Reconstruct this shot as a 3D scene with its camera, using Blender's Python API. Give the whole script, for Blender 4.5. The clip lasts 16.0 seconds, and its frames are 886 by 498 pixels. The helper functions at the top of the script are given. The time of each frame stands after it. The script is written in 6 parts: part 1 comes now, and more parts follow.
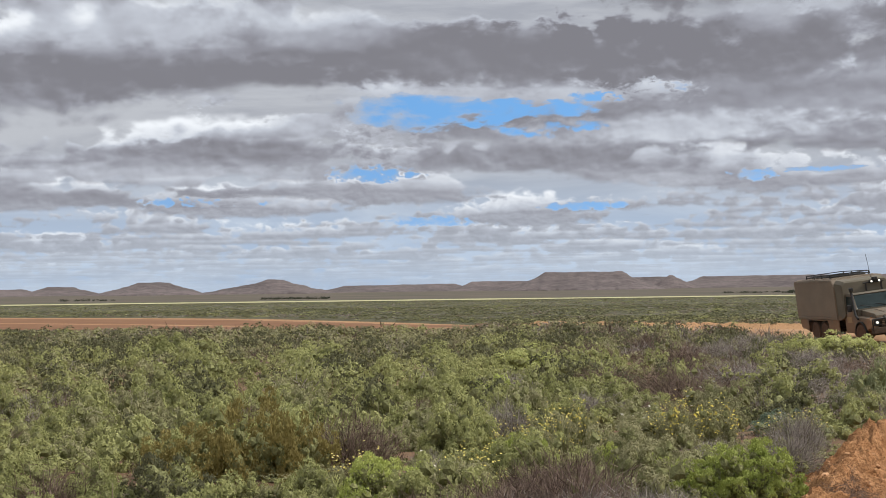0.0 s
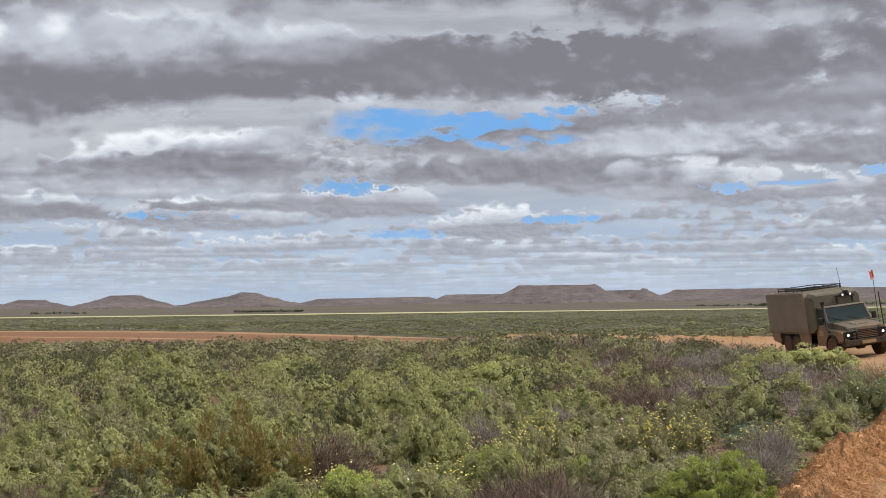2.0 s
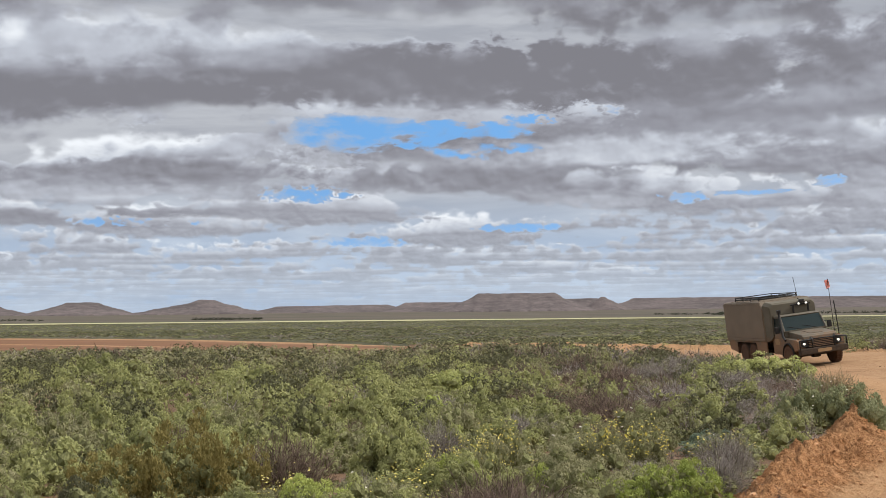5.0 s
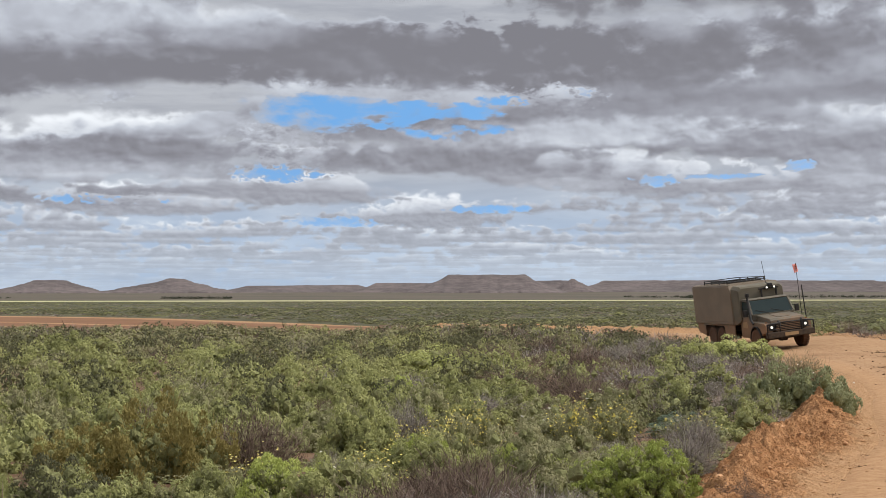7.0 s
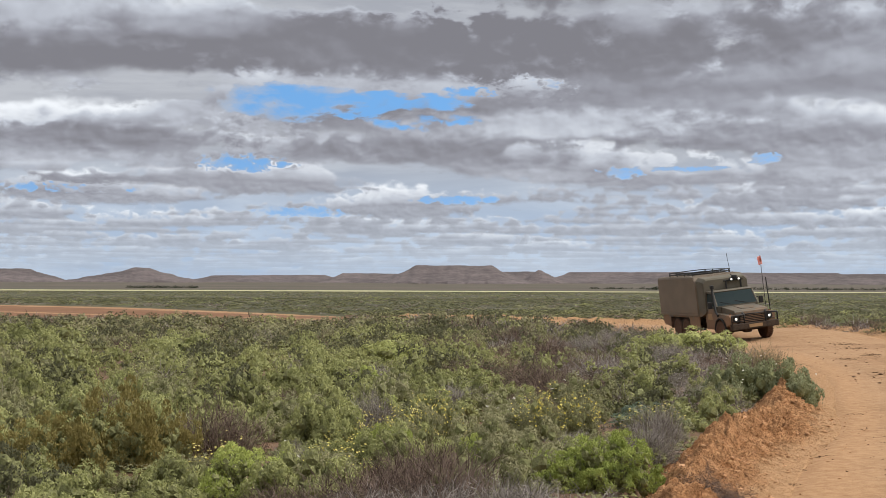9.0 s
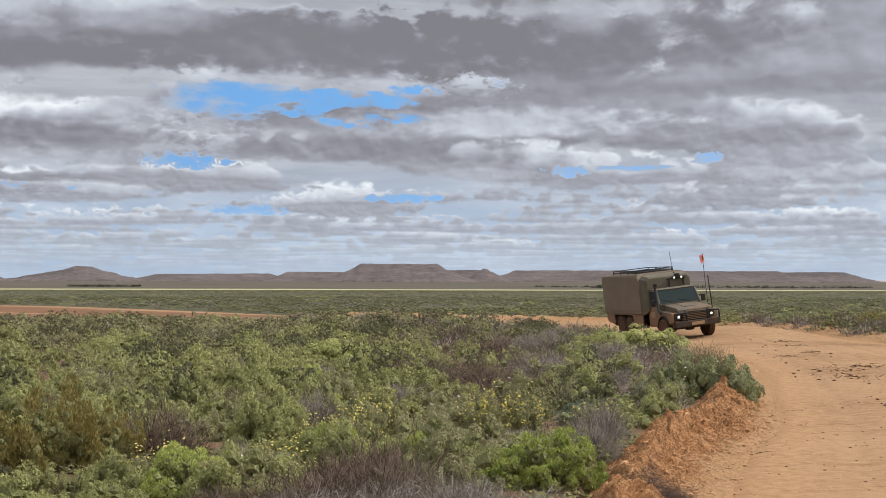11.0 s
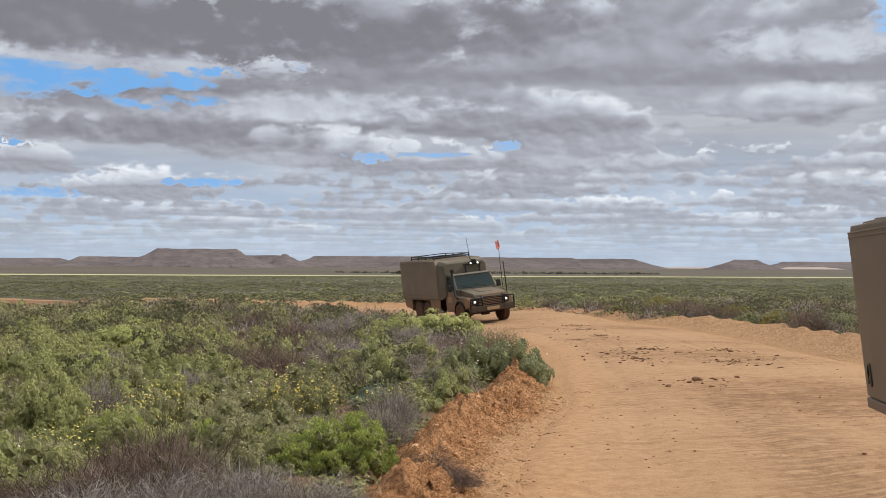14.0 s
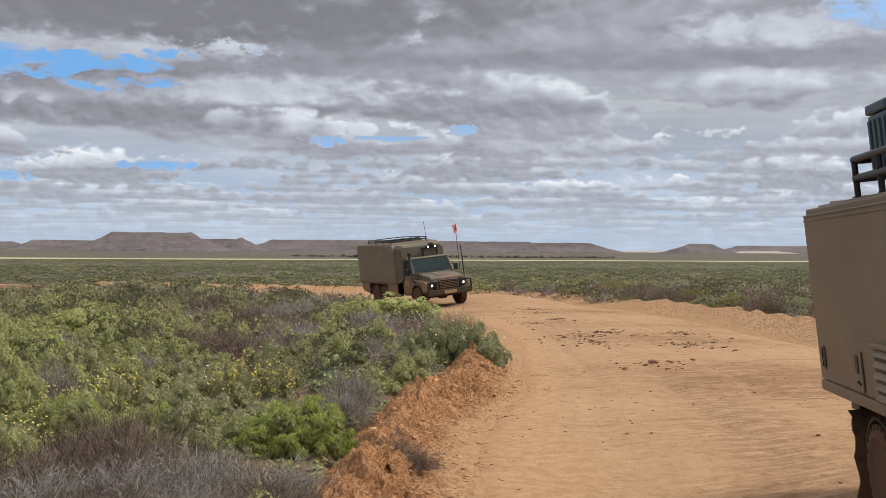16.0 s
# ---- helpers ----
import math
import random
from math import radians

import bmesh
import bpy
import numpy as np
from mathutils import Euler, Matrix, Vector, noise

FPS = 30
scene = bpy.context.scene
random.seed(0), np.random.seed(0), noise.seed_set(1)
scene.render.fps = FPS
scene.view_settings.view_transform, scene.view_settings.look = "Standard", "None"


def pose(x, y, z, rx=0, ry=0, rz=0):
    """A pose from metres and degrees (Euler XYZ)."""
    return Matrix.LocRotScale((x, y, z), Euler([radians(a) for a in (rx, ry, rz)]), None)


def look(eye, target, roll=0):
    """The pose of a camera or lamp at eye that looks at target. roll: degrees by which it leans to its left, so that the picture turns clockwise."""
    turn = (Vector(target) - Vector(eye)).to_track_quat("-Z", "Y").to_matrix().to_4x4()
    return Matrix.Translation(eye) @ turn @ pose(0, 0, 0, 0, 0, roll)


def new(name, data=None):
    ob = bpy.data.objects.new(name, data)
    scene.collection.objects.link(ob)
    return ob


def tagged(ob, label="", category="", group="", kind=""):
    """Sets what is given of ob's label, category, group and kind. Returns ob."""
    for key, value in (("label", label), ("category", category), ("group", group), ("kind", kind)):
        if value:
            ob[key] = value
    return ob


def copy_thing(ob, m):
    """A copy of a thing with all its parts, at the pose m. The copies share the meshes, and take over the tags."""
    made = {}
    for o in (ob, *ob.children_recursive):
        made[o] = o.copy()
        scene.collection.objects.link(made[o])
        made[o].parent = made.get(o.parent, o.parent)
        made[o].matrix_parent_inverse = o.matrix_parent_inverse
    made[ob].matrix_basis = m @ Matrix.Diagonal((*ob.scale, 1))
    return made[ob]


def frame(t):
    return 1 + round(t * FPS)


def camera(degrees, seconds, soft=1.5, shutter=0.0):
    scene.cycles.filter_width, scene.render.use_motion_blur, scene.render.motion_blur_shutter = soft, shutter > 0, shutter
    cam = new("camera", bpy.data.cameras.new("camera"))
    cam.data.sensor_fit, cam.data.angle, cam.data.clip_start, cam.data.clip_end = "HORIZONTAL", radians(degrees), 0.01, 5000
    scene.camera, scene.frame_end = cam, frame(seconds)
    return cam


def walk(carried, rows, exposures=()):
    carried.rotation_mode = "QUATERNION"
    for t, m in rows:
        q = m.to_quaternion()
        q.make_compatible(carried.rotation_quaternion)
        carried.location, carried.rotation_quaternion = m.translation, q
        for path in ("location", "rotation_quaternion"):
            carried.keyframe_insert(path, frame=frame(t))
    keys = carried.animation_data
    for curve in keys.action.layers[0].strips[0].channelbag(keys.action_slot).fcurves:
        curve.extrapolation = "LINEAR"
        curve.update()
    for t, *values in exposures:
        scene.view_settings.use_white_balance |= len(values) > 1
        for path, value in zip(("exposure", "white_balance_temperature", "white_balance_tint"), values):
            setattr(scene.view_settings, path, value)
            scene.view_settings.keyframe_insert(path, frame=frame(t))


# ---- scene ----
cam = camera(38.62, 16.0, soft=0.7)
# seconds, place, then Euler angles in degrees: a hand-held pan to the right
ROWS = [
    (0.0, 0.000, 0.000, 1.900, 92.100, 0.730, 0.027),
    (0.5, -0.001, 0.003, 1.900, 92.214, 0.765, -0.239),
    (1.0, -0.001, 0.004, 1.898, 92.347, 0.679, -0.526),
    (1.5, 0.001, 0.001, 1.897, 92.509, 0.687, -0.847),
    (2.0, 0.004, -0.005, 1.899, 92.676, 0.701, -1.160),
    (2.5, 0.005, -0.006, 1.900, 92.834, 0.638, -1.477),
    (3.0, 0.005, -0.003, 1.900, 92.976, 0.598, -1.766),
    (3.5, 0.007, -0.002, 1.900, 93.098, 0.625, -2.032),
    (4.0, 0.009, 0.001, 1.899, 93.186, 0.671, -2.303),
    (6.5, 0.010, 0.008, 1.896, 92.378, 0.198, -4.052),
    (7.0, 0.011, 0.016, 1.893, 92.147, 0.081, -4.336),
    (7.5, 0.013, 0.023, 1.891, 91.985, -0.049, -4.672),
    (8.0, 0.016, 0.028, 1.888, 91.859, -0.161, -5.043),
    (8.5, 0.023, 0.026, 1.885, 91.763, -0.208, -5.459),
    (11.0, 0.033, 0.017, 1.883, 91.660, -0.148, -8.309),
    (11.5, 0.046, 0.011, 1.883, 91.673, -0.197, -9.616),
    (12.0, 0.065, 0.014, 1.883, 91.633, -0.261, -11.216),
    (12.5, 0.086, 0.025, 1.880, 91.530, -0.332, -12.970),
    (13.0, 0.102, 0.037, 1.876, 91.398, -0.421, -14.715),
    (13.5, 0.113, 0.047, 1.872, 91.211, -0.390, -16.190),
    (14.0, 0.118, 0.058, 1.870, 91.042, -0.284, -17.340),
    (14.5, 0.119, 0.069, 1.868, 90.841, -0.231, -18.145),
    (15.0, 0.116, 0.077, 1.866, 90.659, -0.231, -18.687),
    (15.5, 0.114, 0.083, 1.865, 90.477, -0.229, -19.047),
    (16.0, 0.115, 0.087, 1.863, 90.319, -0.314, -19.288),
]
walk(cam, [(t, pose(x, y, z, rx, ry, rz)) for t, x, y, z, rx, ry, rz in ROWS])

# ---- world, sun ----
def node(tree, kind, inputs=None, **props):
    n = tree.nodes.new(kind)
    for k, v in props.items():
        if k == "operation":
            n.operation = v
        elif k == "blend_type":
            n.blend_type = v
        elif k == "data_type":
            n.data_type = v
        elif k == "noise_dimensions":
            n.noise_dimensions = v
        elif k == "interpolation_type":
            n.interpolation_type = v
    for k, v in (inputs or {}).items():
        if hasattr(v, "links"):
            tree.links.new(v, n.inputs[k])
        else:
            n.inputs[k].default_value = v
    return n


def calc(tree, op, a, b=0.0, c=0.0):
    return node(tree, "ShaderNodeMath", {0: a, 1: b, 2: c}, operation=op).outputs[0]


def ramp(tree, x, lo, hi, out_lo=0.0, out_hi=1.0, smooth=True):
    n = node(tree, "ShaderNodeMapRange", {0: x, 1: lo, 2: hi, 3: out_lo, 4: out_hi})
    n.interpolation_type = "SMOOTHSTEP" if smooth else "LINEAR"
    return n.outputs[0]


def blend(tree, f, a, b, mode="MIX"):
    n = tree.nodes.new("ShaderNodeMix")
    n.data_type, n.blend_type = "RGBA", mode
    for i, v in ((0, f), (6, a), (7, b)):
        if hasattr(v, "links"):
            tree.links.new(v, n.inputs[i])
        else:
            n.inputs[i].default_value = v if i == 0 else (*v[:3], 1.0)
    return n.outputs[2]


SUN_EL, SUN_AZ = 48.0, 100.0  # degrees; azimuth clockwise from the y axis
world = bpy.data.worlds.new("sky")
scene.world = world
world.use_nodes = True
wt = world.node_tree
wt.nodes.clear()
air = wt.nodes.new("ShaderNodeTexSky")
air.sky_type, air.sun_disc = "NISHITA", False
air.sun_elevation, air.sun_rotation = radians(SUN_EL), radians(SUN_AZ)
air.air_density, air.dust_density, air.ozone_density = 1.2, 1.0, 1.5

way = node(wt, "ShaderNodeSeparateXYZ", {0: wt.nodes.new("ShaderNodeTexCoord").outputs["Generated"]})
AZ = calc(wt, "MULTIPLY", calc(wt, "ARCTAN2", way.outputs[0], way.outputs[1]), 57.2958)
EL = calc(wt, "MULTIPLY", calc(wt, "ARCSINE", way.outputs[2]), 57.2958)


def cloud_noise(u, v, seed, detail, rough=0.55, warp=0.0):
    w = node(wt, "ShaderNodeCombineXYZ", {0: u, 1: v, 2: seed}).outputs[0]
    n = node(wt, "ShaderNodeTexNoise", {"Vector": w, "Scale": 1.0, "Detail": detail, "Roughness": rough, "Distortion": warp})
    return n.outputs[0]


def add(*v):
    out = v[0]
    for x in v[1:]:
        out = calc(wt, "ADD", out, x)
    return out


def times(*v):
    out = v[0]
    for x in v[1:]:
        out = calc(wt, "MULTIPLY", out, x)
    return out


def less(a, b):
    return calc(wt, "SUBTRACT", a, b)


def lerp(f, a, b):
    return add(times(a, less(1.0, f)), times(b, f))


FINE_FRAY = less(cloud_noise(times(AZ, 1.9), times(EL, 3.4), 19.0, 6.0, 0.58, 0.2), 0.5)
FRAY = less(cloud_noise(times(AZ, 0.62), times(EL, 1.05), 9.0, 7.0, 0.58, 0.2), 0.5)


def spot(az, el, wide, high, amount, fray=5.0):
    """A soft oval in the sky, with a frayed rim."""
    a = calc(wt, "POWER", calc(wt, "ABSOLUTE", calc(wt, "DIVIDE", less(AZ, az), wide)), 2.0)
    b = calc(wt, "POWER", calc(wt, "ABSOLUTE", calc(wt, "DIVIDE", less(EL, el), high)), 2.0)
    return times(ramp(wt, add(a, b, times(FINE_FRAY if wide < 2.3 else FRAY, fray * (2.0 if wide < 2.3 else 1.0))), 1.9, 0.0), amount)


# gaps of blue: azimuth, elevation, half width, half height, amount
GAPS = [(0.2, 8.35, 3.2, 0.62, 1.3), (4.8, 8.1, 2.6, 0.75, 1.6), (-3.2, 5.5, 1.3, 0.26, 1.0), (13.8, 5.15, 0.8, 0.18, 0.9), (16.9, 5.3, 1.2, 0.08, 0.8), (9.3, 8.9, 1.6, 0.5, 0.5),
        (-10.8, 4.25, 1.7, 0.16, 0.9), (-0.4, 3.35, 1.4, 0.16, 0.8), (6.4, 3.95, 1.3, 0.13, 0.9), (20.2, 5.7, 0.5, 0.18, 0.8), (39.0, 11.4, 2.2, 1.1, 1.0)]
# thicker parts of the deck: azimuth, elevation, half width, half height, added cover, added light
MASSES = [(-13.0, 9.7, 9.0, 1.05, 0.18, -0.34), (2.5, 10.75, 8.5, 1.45, 0.22, -0.22), (14.5, 11.6, 8.5, 2.1, 0.24, -0.32), (-15.0, 12.0, 5.8, 1.3, 0.14, 0.50), (-5.0, 11.9, 3.2, 0.8, 0.10, 0.34),
          (-6.1, 7.6, 2.6, 0.6, 0.12, 0.36), (-9.0, 6.6, 5.4, 0.42, 0.14, -0.20), (-11.0, 8.85, 2.2, 0.42, 0.10, 0.30), (-2.6, 7.0, 1.8, 0.6, 0.10, 0.28), (10.2, 7.35, 7.5, 0.62, 0.13, 0.48), (10.4, 6.15, 10.5, 0.50, 0.16, -0.16),
          (13.4, 9.35, 3.4, 0.9, 0.10, -0.04), (-13.0, 5.45, 7.6, 0.45, 0.10, 0.26), (-14.0, 4.5, 7.5, 0.36, 0.10, -0.14), (9.6, 5.0, 3.0, 0.30, 0.08, 0.22), (21.0, 9.9, 8.5, 0.75, 0.08, 0.03),
          (34.0, 10.0, 4.0, 0.75, 0.12, 0.42), (27.0, 8.75, 12.0, 0.42, 0.12, -0.14), (28.0, 7.6, 9.0, 0.55, 0.08, 0.12), (26.0, 6.6, 9.0, 0.35, 0.08, -0.10), (30.8, 5.7, 2.2, 0.34, 0.10, 0.30), (24.0, 5.0, 3.0, 0.28, 0.08, 0.22), (29.0, 8.0, 12.0, 4.5, 0.0, 0.14)]

# the deck: cumulus on one level, a kilometre up, grey at the flat base and white at the heads
STEPS, THICK = 9, 0.32
slant = add(calc(wt, "MAXIMUM", way.outputs[2], 0.0), 0.006)
DX, DY = calc(wt, "DIVIDE", way.outputs[0], slant), calc(wt, "DIVIDE", way.outputs[1], slant)
grain = node(wt, "ShaderNodeTexWhiteNoise", {0: wt.nodes.new("ShaderNodeTexCoord").outputs["Generated"]}).outputs[0]
gap = calc(wt, "MINIMUM", calc(wt, "MAXIMUM", add(*[spot(az, el, 1.25 * w, 1.3 * h, 0.9 * amount, 3.5) for az, el, w, h, amount in GAPS]), 0.0), 1.0)
gap = times(gap, ramp(wt, cloud_noise(times(AZ, 0.55), times(EL, 1.5), 41.0, 5.0, 0.5), 0.64, 0.44, 0.55, 1.0))
cover = add(*[spot(*row[:5]) for row in MASSES], times(gap, -0.78), ramp(wt, EL, 9.5, 6.0, 0.10, 0.0))
lit = add(*[spot(*row[:4], row[5]) for row in MASSES])
broad = times(less(cloud_noise(times(DX, 0.17), times(DY, 0.17), 5.0, 2.0), 0.5), 0.45)


def billow(s, seed):
    """Lumps of one size on the faces of the clouds, and the light on their upper right sides."""
    here = cloud_noise(times(AZ, s), times(EL, s * 1.6), seed, 6.0, 0.44, 0.1)
    above = cloud_noise(add(times(AZ, s), 0.10), times(add(EL, 0.12 / s), s * 1.6), seed, 3.0, 0.44, 0.1)
    return less(here, 0.5), less(here, above)


bulge, relief = 0.0, 0.0
for (s_, seed_), share in (((0.40, 3.0), ramp(wt, EL, 6.5, 10.5)), ((0.75, 13.0), times(ramp(wt, EL, 3.5, 6.0), ramp(wt, EL, 10.5, 6.5))), ((1.5, 23.0), ramp(wt, EL, 6.0, 3.5))):
    b_, r_ = billow(s_, seed_)
    bulge, relief = add(bulge, times(b_, share)), add(relief, times(r_, share))
tone, seen, left = 0.0, 0.0, 1.0
coarse = ramp(wt, EL, 4.0, 10.0, 0.53, 0.40)
for j in range(STEPS):
    rise = calc(wt, "DIVIDE", add(grain, float(j)), float(STEPS))
    level = add(1.0, times(rise, THICK))
    lump = cloud_noise(times(DX, level, 0.50), times(DY, level, 0.62), add(2.0, times(rise, 0.30)), 8.0, coarse, 0.1)
    inside = add(times(less(lump, 0.5), 2.6), times(bulge, 0.95), broad, cover, 0.045, times(calc(wt, "POWER", rise, 1.3), -0.52))
    solid = times(ramp(wt, inside, -0.03, ramp(wt, EL, 5.0, 9.0, 0.10, 0.26)), left)
    here = add(ramp(wt, EL, 4.0, 8.5, 0.06, -0.03), times(calc(wt, "POWER", rise, 0.62), 1.16), times(ramp(wt, EL, 8.5, 12.0), ramp(wt, AZ, 16.0, 8.0), -0.09), times(lit, 0.8), times(gap, -0.25), times(relief, 0.75))
    tone, seen = add(tone, times(solid, here)), add(seen, solid)
    left = less(left, solid)
tone = calc(wt, "DIVIDE", tone, calc(wt, "MAXIMUM", seen, 0.001))


def grey_ramp(tone):
    cr = wt.nodes.new("ShaderNodeValToRGB")
    cr.color_ramp.elements[0].position, cr.color_ramp.elements[0].color = 0.0, (0.228, 0.224, 0.248, 1)
    cr.color_ramp.elements[1].position, cr.color_ramp.elements[1].color = 1.0, (0.92, 0.945, 0.975, 1)
    for pos, c in ((0.30, (0.368, 0.374, 0.420)), (0.62, (0.585, 0.613, 0.672))):
        cr.color_ramp.elements.new(pos).color = (*c, 1)
    wt.links.new(ramp(wt, tone, -0.05, 1.0, smooth=False), cr.inputs[0])
    return cr.outputs[0]


# behind the deck: a thin grey veil, hazy blue low down, clear blue where both break
lifted = node(wt, "ShaderNodeCombineXYZ", {0: way.outputs[0], 1: way.outputs[1], 2: add(way.outputs[2], 0.55)}).outputs[0]
wt.links.new(node(wt, "ShaderNodeVectorMath", {0: lifted}, operation="NORMALIZE").outputs[0], air.inputs[0])
blue = blend(wt, 1.0, air.outputs[0], (0.15, 0.215, 0.236), "MULTIPLY")
haze_veil = cloud_noise(times(AZ, 0.10), times(EL, 0.5), 71.0, 6.0, 0.6, 0.5)
pale = blend(wt, ramp(wt, EL, 7.0, 2.0), (0.40, 0.415, 0.46), (0.43, 0.53, 0.675))
veil = blend(wt, ramp(wt, haze_veil, 0.35, 0.65), pale, blend(wt, ramp(wt, EL, 7.0, 2.0), (0.53, 0.545, 0.58), (0.555, 0.645, 0.765)))
sky_colour = blend(wt, gap, veil, blue)
sky_colour = blend(wt, times(seen, ramp(wt, EL, 0.0, 2.4, 0.25, 1.0)), sky_colour, blend(wt, ramp(wt, EL, 5.0, 0.5, 0.0, 0.55), grey_ramp(tone), (0.52, 0.59, 0.68)))
over = ramp(wt, EL, 14.5, 26.0)
sky_colour = blend(wt, over, sky_colour, (0.85, 0.85, 0.87))
sky_colour = blend(wt, 1.0, sky_colour, (0.98, 0.995, 1.015), "MULTIPLY")
back = node(wt, "ShaderNodeBackground", {0: sky_colour, 1: 1.0})
wt.links.new(back.outputs[0], wt.nodes.new("ShaderNodeOutputWorld").inputs[0])

sun = new("sun", bpy.data.lights.new("sun", "SUN"))
sun.data.energy, sun.data.angle, sun.data.color = 3.3, radians(12), (1.0, 0.95, 0.87)
sun.matrix_world = look((60 * math.sin(radians(SUN_AZ)), 60 * math.cos(radians(SUN_AZ)), 60 * math.tan(radians(SUN_EL))), (0, 0, 0))

# ---- materials ----
def material(name, dark, light, scale=4.0, rough=0.8, bump=0.0, fine=60.0, metal=0.0, island=0.0, spec=0.3, detail=6.0, fine_mix=0.35):
    """Colour between two tones by a broad and a fine noise in real-world size; island: variation piece by piece."""
    m = bpy.data.materials.new(name)
    m.use_nodes = True
    t = m.node_tree
    b = t.nodes["Principled BSDF"]
    at = t.nodes.new("ShaderNodeNewGeometry").outputs["Position"]
    big = node(t, "ShaderNodeTexNoise", {"Vector": at, "Scale": scale, "Detail": detail, "Roughness": 0.6}).outputs[0]
    small = node(t, "ShaderNodeTexNoise", {"Vector": at, "Scale": fine, "Detail": 4.0, "Roughness": 0.65}).outputs[0]
    f = calc(t, "ADD", calc(t, "MULTIPLY", big, 1.0 - fine_mix), calc(t, "MULTIPLY", small, fine_mix))
    if island:
        r = t.nodes.new("ShaderNodeNewGeometry").outputs["Random Per Island"]
        f = calc(t, "ADD", f, calc(t, "MULTIPLY", calc(t, "SUBTRACT", r, 0.5), island))
    col = blend(t, ramp(t, f, 0.3, 0.7), dark, light)
    t.links.new(col, b.inputs["Base Color"])
    b.inputs["Roughness"].default_value, b.inputs["Metallic"].default_value = rough, metal
    b.inputs["Specular IOR Level"].default_value = spec
    if bump:
        bp = node(t, "ShaderNodeBump", {"Height": f, "Strength": 0.6, "Distance": bump})
        t.links.new(bp.outputs[0], b.inputs["Normal"])
    return m


def leaf_material(name, dark, light, patch=0.45, single=0.12):
    """Leaves: tone by patches of plain, by leaf, with a little light passing through."""
    m = bpy.data.materials.new(name)
    m.use_nodes = True
    t = m.node_tree
    b = t.nodes["Principled BSDF"]
    geo = t.nodes.new("ShaderNodeNewGeometry")
    big = node(t, "ShaderNodeTexNoise", {"Vector": geo.outputs["Position"], "Scale": patch, "Detail": 4.0}).outputs[0]
    own = node(t, "ShaderNodeTexNoise", {"Vector": geo.outputs["Position"], "Scale": patch * 5.0, "Detail": 3.0}).outputs[0]
    f = calc(t, "ADD", calc(t, "MULTIPLY", big, 0.58 * (1 - single)), calc(t, "ADD", calc(t, "MULTIPLY", own, 0.42 * (1 - single)), calc(t, "MULTIPLY", geo.outputs["Random Per Island"], single)))
    col = blend(t, ramp(t, f, 0.3, 0.72), dark, light)
    t.links.new(col, b.inputs["Base Color"])
    b.inputs["Roughness"].default_value, b.inputs["Specular IOR Level"].default_value = 0.75, 0.2
    thin = node(t, "ShaderNodeBsdfTranslucent", {0: col})
    mix = node(t, "ShaderNodeMixShader", {0: 0.36, 1: b.outputs[0], 2: thin.outputs[0]})
    t.links.new(mix.outputs[0], t.nodes["Material Output"].inputs[0])
    return m


